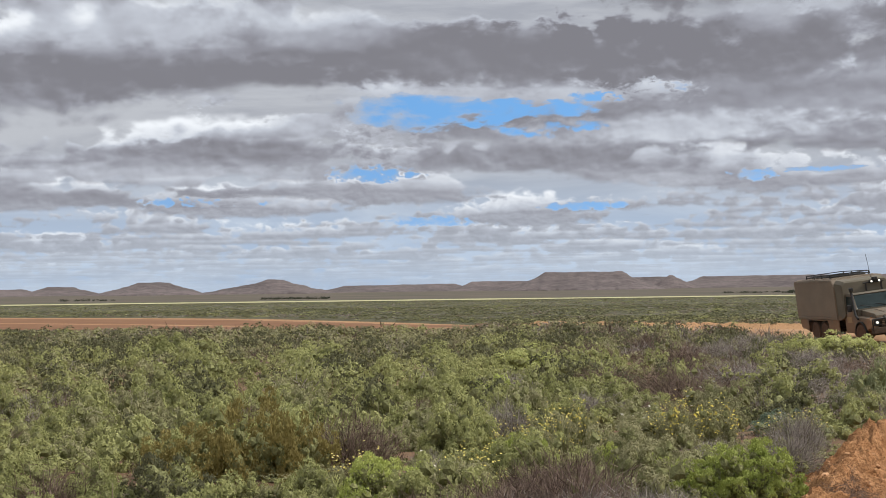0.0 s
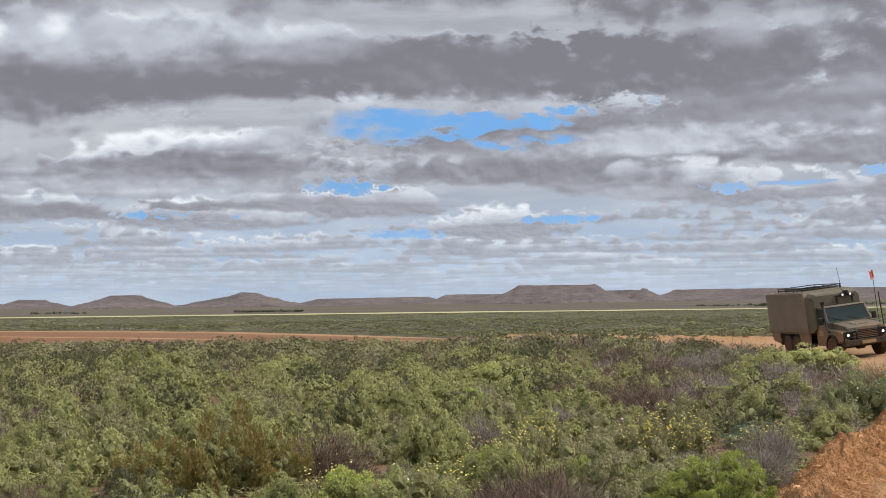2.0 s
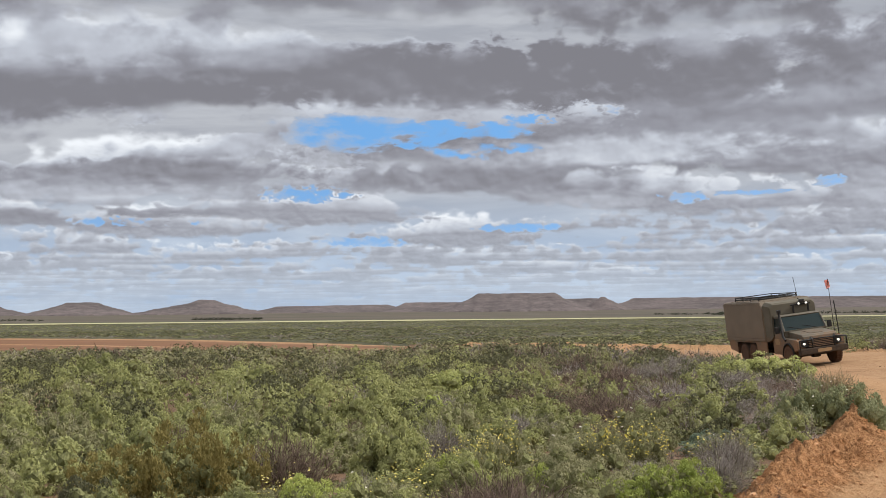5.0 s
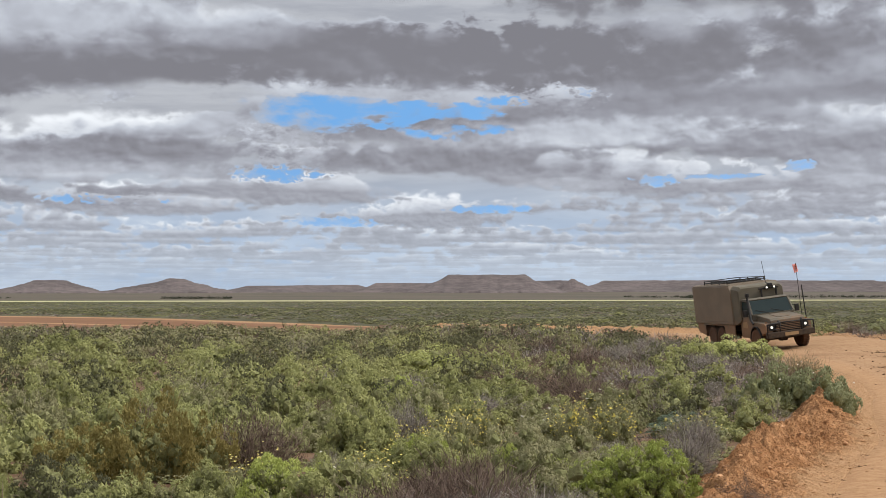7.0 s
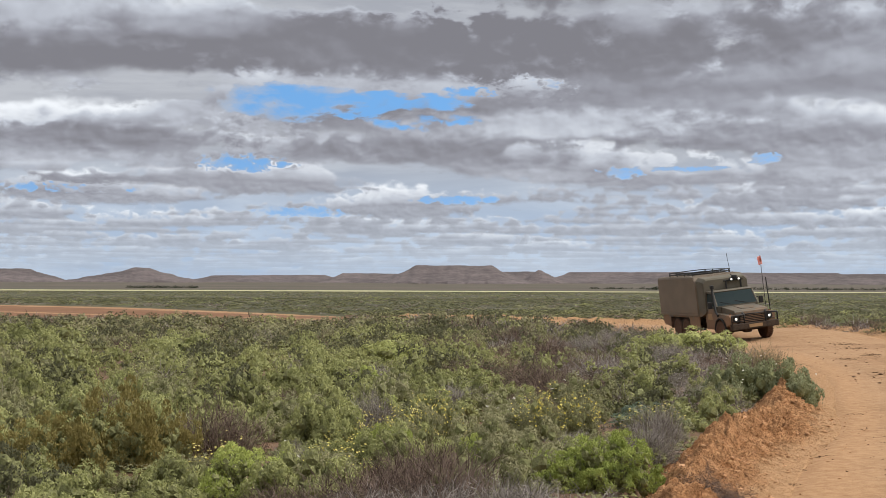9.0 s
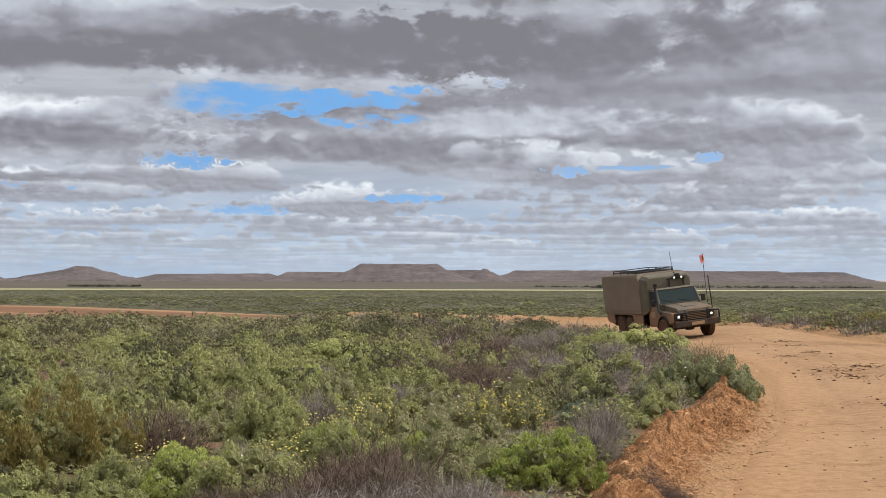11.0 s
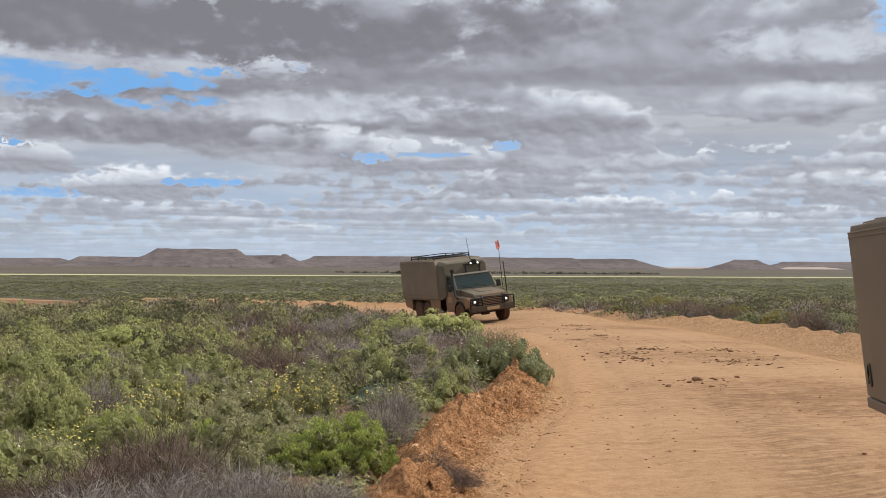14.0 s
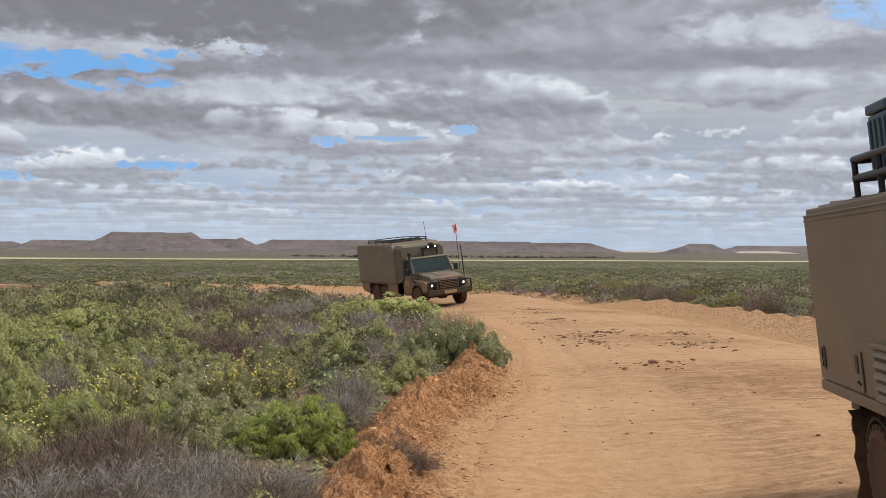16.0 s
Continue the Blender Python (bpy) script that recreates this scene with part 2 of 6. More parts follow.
M_SOIL = material("red_soil", (0.10, 0.065, 0.04), (0.20, 0.115, 0.065), 0.8, 0.95, 0.02, 25.0)
def sand_material(name, dark, light, stain):
    """Packed sand: broad tone, grader lines across the way, damp stains, orange wash and grit."""
    m = bpy.data.materials.new(name)
    m.use_nodes = True
    t = m.node_tree
    b = t.nodes["Principled BSDF"]
    at = t.nodes.new("ShaderNodeNewGeometry").outputs["Position"]
    wave = node(t, "ShaderNodeTexNoise", {"Vector": at, "Scale": 0.35, "Detail": 2.0})
    bent = node(t, "ShaderNodeVectorMath", {0: at, 1: node(t, "ShaderNodeVectorMath", {0: wave.outputs["Color"], 1: (0.35, 0.35, 0.35)}, operation="MULTIPLY").outputs[0]}, operation="ADD").outputs[0]
    def lines(turn, sx, sy, scale, rough):
        w = node(t, "ShaderNodeMapping", {"Vector": bent, "Rotation": (0, 0, radians(turn)), "Scale": (sx, sy, 1.0)}).outputs[0]
        return node(t, "ShaderNodeTexNoise", {"Vector": w, "Scale": scale, "Detail": 5.0, "Roughness": rough}).outputs[0]
    broad = node(t, "ShaderNodeTexNoise", {"Vector": at, "Scale": 0.22, "Detail": 5.0}).outputs[0]
    ripple = lines(14, 0.9, 4.4, 1.2, 0.68)
    scrape = lines(5, 1.5, 12.0, 1.1, 0.62)
    tyre = lines(-62, 0.12, 3.0, 1.2, 0.6)
    grit = node(t, "ShaderNodeTexNoise", {"Vector": at, "Scale": 45.0, "Detail": 3.0}).outputs[0]
    crumb = node(t, "ShaderNodeTexNoise", {"Vector": at, "Scale": 7.0, "Detail": 7.0, "Roughness": 0.72}).outputs[0]
    f = calc(t, "ADD", calc(t, "MULTIPLY", broad, 0.28), calc(t, "ADD", calc(t, "MULTIPLY", ripple, 0.12), calc(t, "ADD", calc(t, "MULTIPLY", scrape, 0.09), calc(t, "ADD", calc(t, "MULTIPLY", crumb, 0.34), calc(t, "MULTIPLY", grit, 0.17)))))
    col = blend(t, ramp(t, f, 0.40, 0.59), dark, light)
    # redder, damper patches where the surface is broken
    damp = ramp(t, calc(t, "ADD", calc(t, "MULTIPLY", ripple, 0.30), calc(t, "ADD", calc(t, "MULTIPLY", broad, 0.35), calc(t, "MULTIPLY", crumb, 0.35))), 0.485, 0.41, 0.0, 0.75)
    col = blend(t, damp, col, stain)
    col = blend(t, calc(t, "MULTIPLY", ramp(t, tyre, 0.42, 0.34), ramp(t, crumb, 0.40, 0.6, 0.1, 0.5)), col, stain)
    col = blend(t, calc(t, "MULTIPLY", ramp(t, scrape, 0.57, 0.66), 0.28), col, (0.49, 0.345, 0.215))
    # damp earth churned up along one wheel track
    churned = t.nodes.new("ShaderNodeAttribute")
    churned.attribute_name = "damp"
    wet = calc(t, "MULTIPLY", churned.outputs["Fac"], ramp(t, calc(t, "ADD", calc(t, "MULTIPLY", scrape, 0.6), calc(t, "MULTIPLY", crumb, 0.4)), 0.57, 0.43, 0.05, 0.62))
    col = blend(t, wet, col, (0.165, 0.092, 0.052))
    # orange earth washed down from the banks
    wash = t.nodes.new("ShaderNodeAttribute")
    wash.attribute_name = "wash"
    near = ramp(t, calc(t, "ADD", wash.outputs["Fac"], calc(t, "MULTIPLY", calc(t, "SUBTRACT", calc(t, "ADD", crumb, broad), 1.0), 0.9)), 0.2, 1.0, 0.0, 0.85)
    col = blend(t, near, col, blend(t, ramp(t, crumb, 0.35, 0.65), (0.34, 0.190, 0.095), (0.44, 0.265, 0.140)))
    t.links.new(col, b.inputs["Base Color"])
    b.inputs["Roughness"].default_value, b.inputs["Specular IOR Level"].default_value = 0.95, 0.15
    h = calc(t, "ADD", calc(t, "MULTIPLY", ripple, 0.15), calc(t, "ADD", calc(t, "MULTIPLY", scrape, 0.22), calc(t, "ADD", calc(t, "MULTIPLY", crumb, 0.9), calc(t, "MULTIPLY", grit, 0.25))))
    t.links.new(node(t, "ShaderNodeBump", {"Height": h, "Strength": 1.0, "Distance": 0.018}).outputs[0], b.inputs["Normal"])
    return m


M_ROAD = sand_material("packed_sand", (0.285, 0.162, 0.083), (0.400, 0.248, 0.138), (0.205, 0.108, 0.055))
def clod_material(name, dark, light, crease_shade):
    """Crumbled earth: clods with creases between them, at two sizes; shade in the creases is painted."""
    m = bpy.data.materials.new(name)
    m.use_nodes = True
    t = m.node_tree
    b = t.nodes["Principled BSDF"]
    at = t.nodes.new("ShaderNodeNewGeometry").outputs["Position"]
    wob = node(t, "ShaderNodeTexNoise", {"Vector": at, "Scale": 5.0, "Detail": 6.0, "Roughness": 0.65})
    bent = node(t, "ShaderNodeVectorMath", {0: at, 1: wob.outputs["Color"]}, operation="ADD").outputs[0]
    cell = t.nodes.new("ShaderNodeTexVoronoi")
    cell.feature = "DISTANCE_TO_EDGE"
    cell.inputs["Scale"].default_value = 7.0
    t.links.new(bent, cell.inputs["Vector"])
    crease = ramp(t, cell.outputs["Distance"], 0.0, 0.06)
    grit = node(t, "ShaderNodeTexNoise", {"Vector": at, "Scale": 34.0, "Detail": 5.0, "Roughness": 0.7}).outputs[0]
    f = calc(t, "ADD", calc(t, "MULTIPLY", wob.outputs[0], 0.6), calc(t, "MULTIPLY", grit, 0.4))
    col = blend(t, ramp(t, f, 0.36, 0.64), dark, light)
    # shade between clods, mixed into the colour along the creases
    col = blend(t, calc(t, "MULTIPLY", calc(t, "SUBTRACT", 1.0, crease), ramp(t, grit, 0.35, 0.6, 0.2, 0.8)), col, crease_shade)
    # washed sand gathers round the foot
    up = node(t, "ShaderNodeSeparateXYZ", {0: at}).outputs[2]
    foot = ramp(t, calc(t, "ADD", up, calc(t, "MULTIPLY", calc(t, "SUBTRACT", f, 0.5), 0.35)), 0.10, -0.01)
    col = blend(t, foot, col, blend(t, ramp(t, grit, 0.35, 0.65), (0.36, 0.205, 0.104), (0.46, 0.280, 0.150)))
    t.links.new(col, b.inputs["Base Color"])
    b.inputs["Roughness"].default_value, b.inputs["Specular IOR Level"].default_value = 0.95, 0.1
    h = calc(t, "MULTIPLY", calc(t, "SUBTRACT", calc(t, "ADD", calc(t, "MULTIPLY", crease, 0.5), calc(t, "ADD", wob.outputs[0], calc(t, "MULTIPLY", grit, 0.4))), 1.15), calc(t, "SUBTRACT", 1.0, calc(t, "MULTIPLY", foot, 0.8)))
    t.links.new(node(t, "ShaderNodeBump", {"Height": h, "Strength": 1.0, "Distance": 0.07}).outputs[0], b.inputs["Normal"])
    return m


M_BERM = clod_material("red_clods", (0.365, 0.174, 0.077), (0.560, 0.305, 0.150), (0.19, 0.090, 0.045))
M_RIM_SAND = clod_material("pale_roadside_earth", (0.43, 0.250, 0.130), (0.55, 0.345, 0.195), (0.36, 0.200, 0.104))
M_CLAY = material("red_clay_track", (0.150, 0.068, 0.030), (0.215, 0.105, 0.050), 0.15, 0.95, 0.02, 3.0)
M_PLAIN = material("plain_scrub_ground", (0.060, 0.058, 0.031), (0.098, 0.092, 0.048), 0.03, 0.95, 0.0, 0.5)
M_FAR = material("far_plain", (0.068, 0.061, 0.041), (0.122, 0.097, 0.074), 0.004, 0.95, 0.0, 0.05)
M_STRIP = material("pale_flowering_field", (0.36, 0.34, 0.18), (0.50, 0.47, 0.27), 0.02, 0.95, 0.0, 0.3)
M_HILL = material("red_brown_hill_rock", (0.066, 0.054, 0.054), (0.165, 0.134, 0.130), 0.007, 0.95, 4.0, 0.045, fine_mix=0.5)
M_PALE = material("pale_sand_slope", (0.32, 0.265, 0.235), (0.42, 0.355, 0.32), 0.006, 0.95, 0.0, 0.05)
M_GREEN = leaf_material("yellow_green_leaves", (0.255, 0.266, 0.104), (0.445, 0.45, 0.195))
M_GREYGREEN = leaf_material("grey_green_leaves", (0.215, 0.206, 0.108), (0.42, 0.398, 0.228))
M_BRIGHT = leaf_material("bright_green_leaves", (0.285, 0.335, 0.080), (0.52, 0.56, 0.185))
M_LIME = leaf_material("lime_green_leaves", (0.335, 0.355, 0.125), (0.55, 0.56, 0.235))
# olive leaves, colour darkened to stand for shade in the gaps of far scrub
M_SHADED_OLIVE = leaf_material("shaded_olive_leaves", (0.098, 0.097, 0.052), (0.165, 0.161, 0.092))
M_DEEP = leaf_material("dark_green_leaves", (0.205, 0.218, 0.115), (0.385, 0.40, 0.225))
M_OCHRE = leaf_material("ochre_green_sprigs", (0.200, 0.165, 0.055), (0.400, 0.335, 0.125))
M_BLUE = leaf_material("blue_green_leaves", (0.13, 0.17, 0.115), (0.24, 0.29, 0.20))
M_BROWN = leaf_material("brown_dry_twigs", (0.095, 0.066, 0.050), (0.280, 0.205, 0.165), 1.5, 0.5)
M_DEAD = leaf_material("dark_dead_wood", (0.06, 0.030, 0.017), (0.15, 0.078, 0.042), 3.0)
M_GREY = leaf_material("grey_dry_twigs", (0.125, 0.104, 0.090), (0.440, 0.390, 0.350), 1.5, 0.6)
M_STRAW = leaf_material("straw_twigs", (0.25, 0.20, 0.12), (0.38, 0.32, 0.20))
M_YELLOW = leaf_material("yellow_petals", (0.72, 0.58, 0.10), (0.85, 0.75, 0.28))
M_WHITE = leaf_material("white_petals", (0.70, 0.68, 0.58), (0.86, 0.84, 0.76))
M_TREE = leaf_material("far_tree_leaves", (0.03, 0.038, 0.022), (0.06, 0.065, 0.04))
M_HEART = material("packed_inner_leaves", (0.155, 0.158, 0.070), (0.285, 0.287, 0.13), 5.0, 0.85, 0.03, 55.0, fine_mix=0.6, spec=0.15)
M_STONE = material("red_brown_stone", (0.085, 0.045, 0.028), (0.24, 0.125, 0.07), 6.0, 0.9, 0.003, 40.0, island=0.5)
M_RUBBLE = material("dark_red_clod", (0.10, 0.050, 0.028), (0.27, 0.145, 0.08), 6.0, 0.95, 0.004, 40.0, island=0.6)
M_CLOD = material("orange_clod", (0.37, 0.195, 0.092), (0.57, 0.325, 0.172), 3.0, 0.95, 0.006, 30.0, island=0.4)

# ---- land ----
def smooth(a, b, x):
    u = np.clip((np.asarray(x, float) - a) / (b - a), 0, 1)
    return u * u * (3 - 2 * u)


def fbm(x, y, scale, seed=0.0, octaves=3):
    """Cheap rolling noise in about -1..1, for arrays."""
    out, amp, f = np.zeros(np.broadcast(x, y).shape), 1.0, scale
    for k in range(octaves):
        a = seed + 1.7 * k
        out += amp * (np.sin(f * x + 1.9 * np.sin(f * 0.71 * y + a) + a * 3.1) * np.sin(f * 1.13 * y + 1.7 * np.sin(f * 0.83 * x + 2 * a) + a))
        amp, f = amp * 0.5, f * 2.13
    return out / 1.6


# places of the two trucks: x, y, z, then lean, pitch and heading in degrees
FAR_TRUCK = (16.06, 48.71, -0.066, 6.95, 0.0, 274.6)
NEAR_TRUCK = (6.345, 5.539, -0.067, 6.75, -0.31, 246.3)


def bed(x, y, z, spot, reach):
    """Banks the ground surface to the lean of a truck that stands on it."""
    cx, cy, cz, lean, _, head = spot
    a = radians(head)
    left = -(x - cx) * math.sin(a) + (y - cy) * math.cos(a)
    want = cz + left * math.tan(radians(lean))
    w = np.exp(-(np.hypot(x - cx, y - cy) / reach) ** 4)
    return z * (1 - w) + want * w


# edges of the track, bush side and far side, from behind the camera round the bend to the far plain
NEAR_EDGE = [(-3.5, -8), (-0.8, 0), (1.4, 4.5), (3.5, 9.5), (4.3, 11.6), (5.4, 13.8), (6.9, 16.5), (8.3, 20), (10.5, 25.5), (12.3, 32), (13.3, 40), (13.6, 48),
             (13.4, 56), (12.2, 64), (9, 72), (5, 80), (0, 88), (-8, 95.5), (-17, 98), (-27, 105), (-42, 115), (-76, 140), (-140, 190)]
FAR_EDGE = [(9, -12), (11.5, -2), (12.5, 6), (14, 13), (14.8, 16), (15.6, 19), (16.5, 22.5), (17.5, 26.5), (19.3, 32.5), (20.6, 38.5), (21.5, 45), (22, 53),
            (22.3, 62), (21.5, 70), (18.5, 77.5), (14.5, 85), (10.5, 92), (4, 104), (-2, 121), (-13, 141), (-30, 166), (-70, 200), (-140, 260)]


def spline(points, n):
    """n points to each span of a smooth line through the points."""
    p = np.array(points, float)
    p = np.vstack([2 * p[0] - p[1], p, 2 * p[-1] - p[-2]])
    u = np.linspace(0, 1, n, endpoint=False)[:, None]
    out = []
    for i in range(1, len(p) - 2):
        a, b, c, d = p[i - 1:i + 3]
        out.append(0.5 * (2 * b + (c - a) * u + (2 * a - 5 * b + 4 * c - d) * u ** 2 + (3 * b - a - 3 * c + d) * u ** 3))
    return np.vstack(out + [p[-2:-1]])


EDGE_A, EDGE_B = spline(NEAR_EDGE, 16), spline(FAR_EDGE, 16)
OUTLINE = np.vstack([EDGE_A, EDGE_B[::-1]])


def on_track(x, y):
    x, y = np.asarray(x, float), np.asarray(y, float)
    inside = np.zeros(x.shape, bool)
    ax, ay = OUTLINE[:, 0], OUTLINE[:, 1]
    bx, by = np.roll(ax, 1), np.roll(ay, 1)
    for k in range(len(ax)):
        if ay[k] == by[k]:
            continue
        hit = ((ay[k] > y) != (by[k] > y)) & (x < (bx[k] - ax[k]) * (y - ay[k]) / (by[k] - ay[k]) + ax[k])
        inside ^= hit
    return inside


def edge_distance(x, y, line):
    """Distance to an edge line, for arrays."""
    best = np.full(np.shape(x), 1e9)
    for k in range(0, len(line) - 2, 2):
        a, b = line[k], line[k + 2]
        d = b - a
        u = np.clip(((x - a[0]) * d[0] + (y - a[1]) * d[1]) / (d @ d), 0, 1)
        best = np.minimum(best, np.hypot(x - a[0] - u * d[0], y - a[1] - u * d[1]))
    return best


def base_height(x, y):
    """The lie of the land: level by the track, a little lower on the far plain, rising to the foot of the hills."""
    r = np.hypot(x, y)
    low = -0.70 * np.clip((y - 0.3 * x - 32) / 80, 0, 1.07)
    return low + 19.0 * smooth(1300, 4700, r)


def plain_height(x, y):
    r = np.hypot(x, y)
    return base_height(x, y) + 0.13 + 0.05 * fbm(x, y, 0.5, 2.0) * smooth(300, 20, r)


def link_mesh(name, verts, faces, mat, parent=None, smooth_shade=False):
    """verts (n, 3), faces (m, 3 or 4) as arrays."""
    me = bpy.data.meshes.new(name)
    verts, faces = np.asarray(verts, np.float32), np.asarray(faces, np.int32)
    k = faces.shape[1]
    me.vertices.add(len(verts))
    me.vertices.foreach_set("co", verts.ravel())
    me.loops.add(faces.size)
    me.loops.foreach_set("vertex_index", faces.ravel())
    me.polygons.add(len(faces))
    me.polygons.foreach_set("loop_start", np.arange(0, faces.size, k, dtype=np.int32))
    if smooth_shade:
        me.polygons.foreach_set("use_smooth", np.ones(len(faces), bool))
    me.update(calc_edges=True)
    me.materials.append(mat)
    ob = new(name, me)
    if parent:
        ob.parent = parent
    return ob


def sheet(rows, cols):
    """Quad faces of a grid of rows x cols vertices."""
    i = np.arange(rows - 1)[:, None] * cols + np.arange(cols - 1)[None, :]
    return np.stack([i, i + 1, i + cols + 1, i + cols], -1).reshape(-1, 4)


# the ground, one sheet to the horizon; under the track it lies lower
rad = np.concatenate([[0.0], np.geomspace(0.6, 4850, 200)])
ang = np.concatenate([np.linspace(-30, 50, 240), np.linspace(50, 330, 80)[1:]])
rr, aa = np.meshgrid(rad, np.radians(ang), indexing="ij")
gx, gy = rr * np.sin(aa), rr * np.cos(aa)
gz = plain_height(gx, gy)
trackness = on_track(gx, gy)
close = rr < 75
gap_a, gap_b = np.full(gx.shape, 9.0), np.full(gx.shape, 9.0)
gap_a[close], gap_b[close] = edge_distance(gx[close], gy[close], EDGE_A), edge_distance(gx[close], gy[close], EDGE_B)
gz = gz - 0.45 * smooth(1.25, 0.55, gap_a) - 0.45 * smooth(1.3, 0.6, gap_b)
gz = np.where(trackness, base_height(gx, gy) - 0.5, gz)
ground = link_mesh("ground", np.stack([gx, gy, gz], -1).reshape(-1, 3), sheet(*gx.shape)[:, ::-1], M_SOIL, smooth_shade=True)
for m in (M_PLAIN, M_FAR):
    ground.data.materials.append(m)
cr_ = np.sqrt((gx[:-1, :-1] + gx[1:, 1:]) ** 2 + (gy[:-1, :-1] + gy[1:, 1:]) ** 2).ravel() / 2
cx_, cy_ = (gx[:-1, :-1] + gx[1:, 1:]).ravel() / 2, (gy[:-1, :-1] + gy[1:, 1:]).ravel() / 2
edge_r = 1250 + 350 * fbm(cx_, cy_, 0.0016, 3.0)
kinds = np.where(cr_ > edge_r, 2, np.where(cr_ > 110, 1, 0)).astype(np.int32)
ground.data.polygons.foreach_set("material_index", kinds)
tagged(ground, "flat red-soil plain under low scrub, running to far hills", "ground", kind="structure")

# the track: a ribbon of packed sand with ruts and washboard ripples across it
across = np.linspace(0, 1, 70)
la, lb = spline(NEAR_EDGE, 50), spline(FAR_EDGE, 50)
px = la[:, :1] + (lb[:, :1] - la[:, :1]) * across
py = la[:, 1:] + (lb[:, 1:] - la[:, 1:]) * across
step = np.cumsum(np.concatenate([[0], np.hypot(*np.diff((la + lb) / 2, axis=0).T)]))[:, None]
wide = np.hypot(*(lb - la).T)[:, None]
off = across[None, :] * wide
rough_z = 0.006 * fbm(px, py, 1.3, 5.0) + 0.003 * np.sin(step * 8.5 + 1.5 * fbm(px, py, 0.6, 1.0)) * smooth(0.3, 1.0, fbm(px, py, 0.35, 9.0) + 0.7)
ruts = sum(-0.022 * np.exp(-((off - c - 0.25 * np.sin(step * 0.07)) / 0.22) ** 2) for c in (1.9, 3.6, 5.4, 7.0))
crown = 0.05 - 0.16 * np.abs(across[None, :] - 0.5) ** 2 * 2
sink = -0.07 * (smooth(0.06, 0.0, across) + smooth(0.94, 1.0, across))[None, :]
pz = base_height(px, py) + rough_z + ruts * smooth(120, 60, py) + crown + sink * smooth(90, 60, py) + 0.02
pz = bed(px, py, bed(px, py, pz, FAR_TRUCK, 5.0), NEAR_TRUCK, 4.6)
road = link_mesh("road", np.stack([px, py, pz], -1).reshape(-1, 3), sheet(*px.shape)[:, ::-1], M_ROAD, smooth_shade=True)
wash = road.data.attributes.new("wash", "FLOAT", "POINT")
wash.data.foreach_set("value", np.maximum(smooth(2.6, 0.3, off), smooth(1.8, 0.2, wide - off)).ravel().astype(np.float32))
def near_line(points, width):
    return np.exp(-(edge_distance(px, py, spline(points, 6)) / width) ** 2) * (0.75 + 0.35 * fbm(px, py, 1.1, 3.3))


damp = near_line([(9.6, 16.6), (8.9, 14.9), (8.2, 13.0), (7.4, 11.2), (6.8, 9.6), (6.1, 8.2)], 0.55) + 0.7 * near_line([(7.7, 16.3), (8.2, 18.0), (8.9, 20.0)], 0.45) + 0.5 * near_line([(12.2, 27.5), (13.4, 24.5), (14.2, 22.5)], 0.7)
damp_map = road.data.attributes.new("damp", "FLOAT", "POINT")
damp_map.data.foreach_set("value", np.clip(damp, 0, 1).ravel().astype(np.float32))
road.data.materials.append(M_CLAY)
worn = np.zeros((len(la) - 1, len(across) - 1), np.int32)
worn[50 * 15:, 2:58] = 1
worn[50 * 15:, 24:28] = 0
road.data.polygons.foreach_set("material_index", worn.ravel())
tagged(road, "wide packed orange sand track with ruts and ripples", "dirt road", kind="structure")


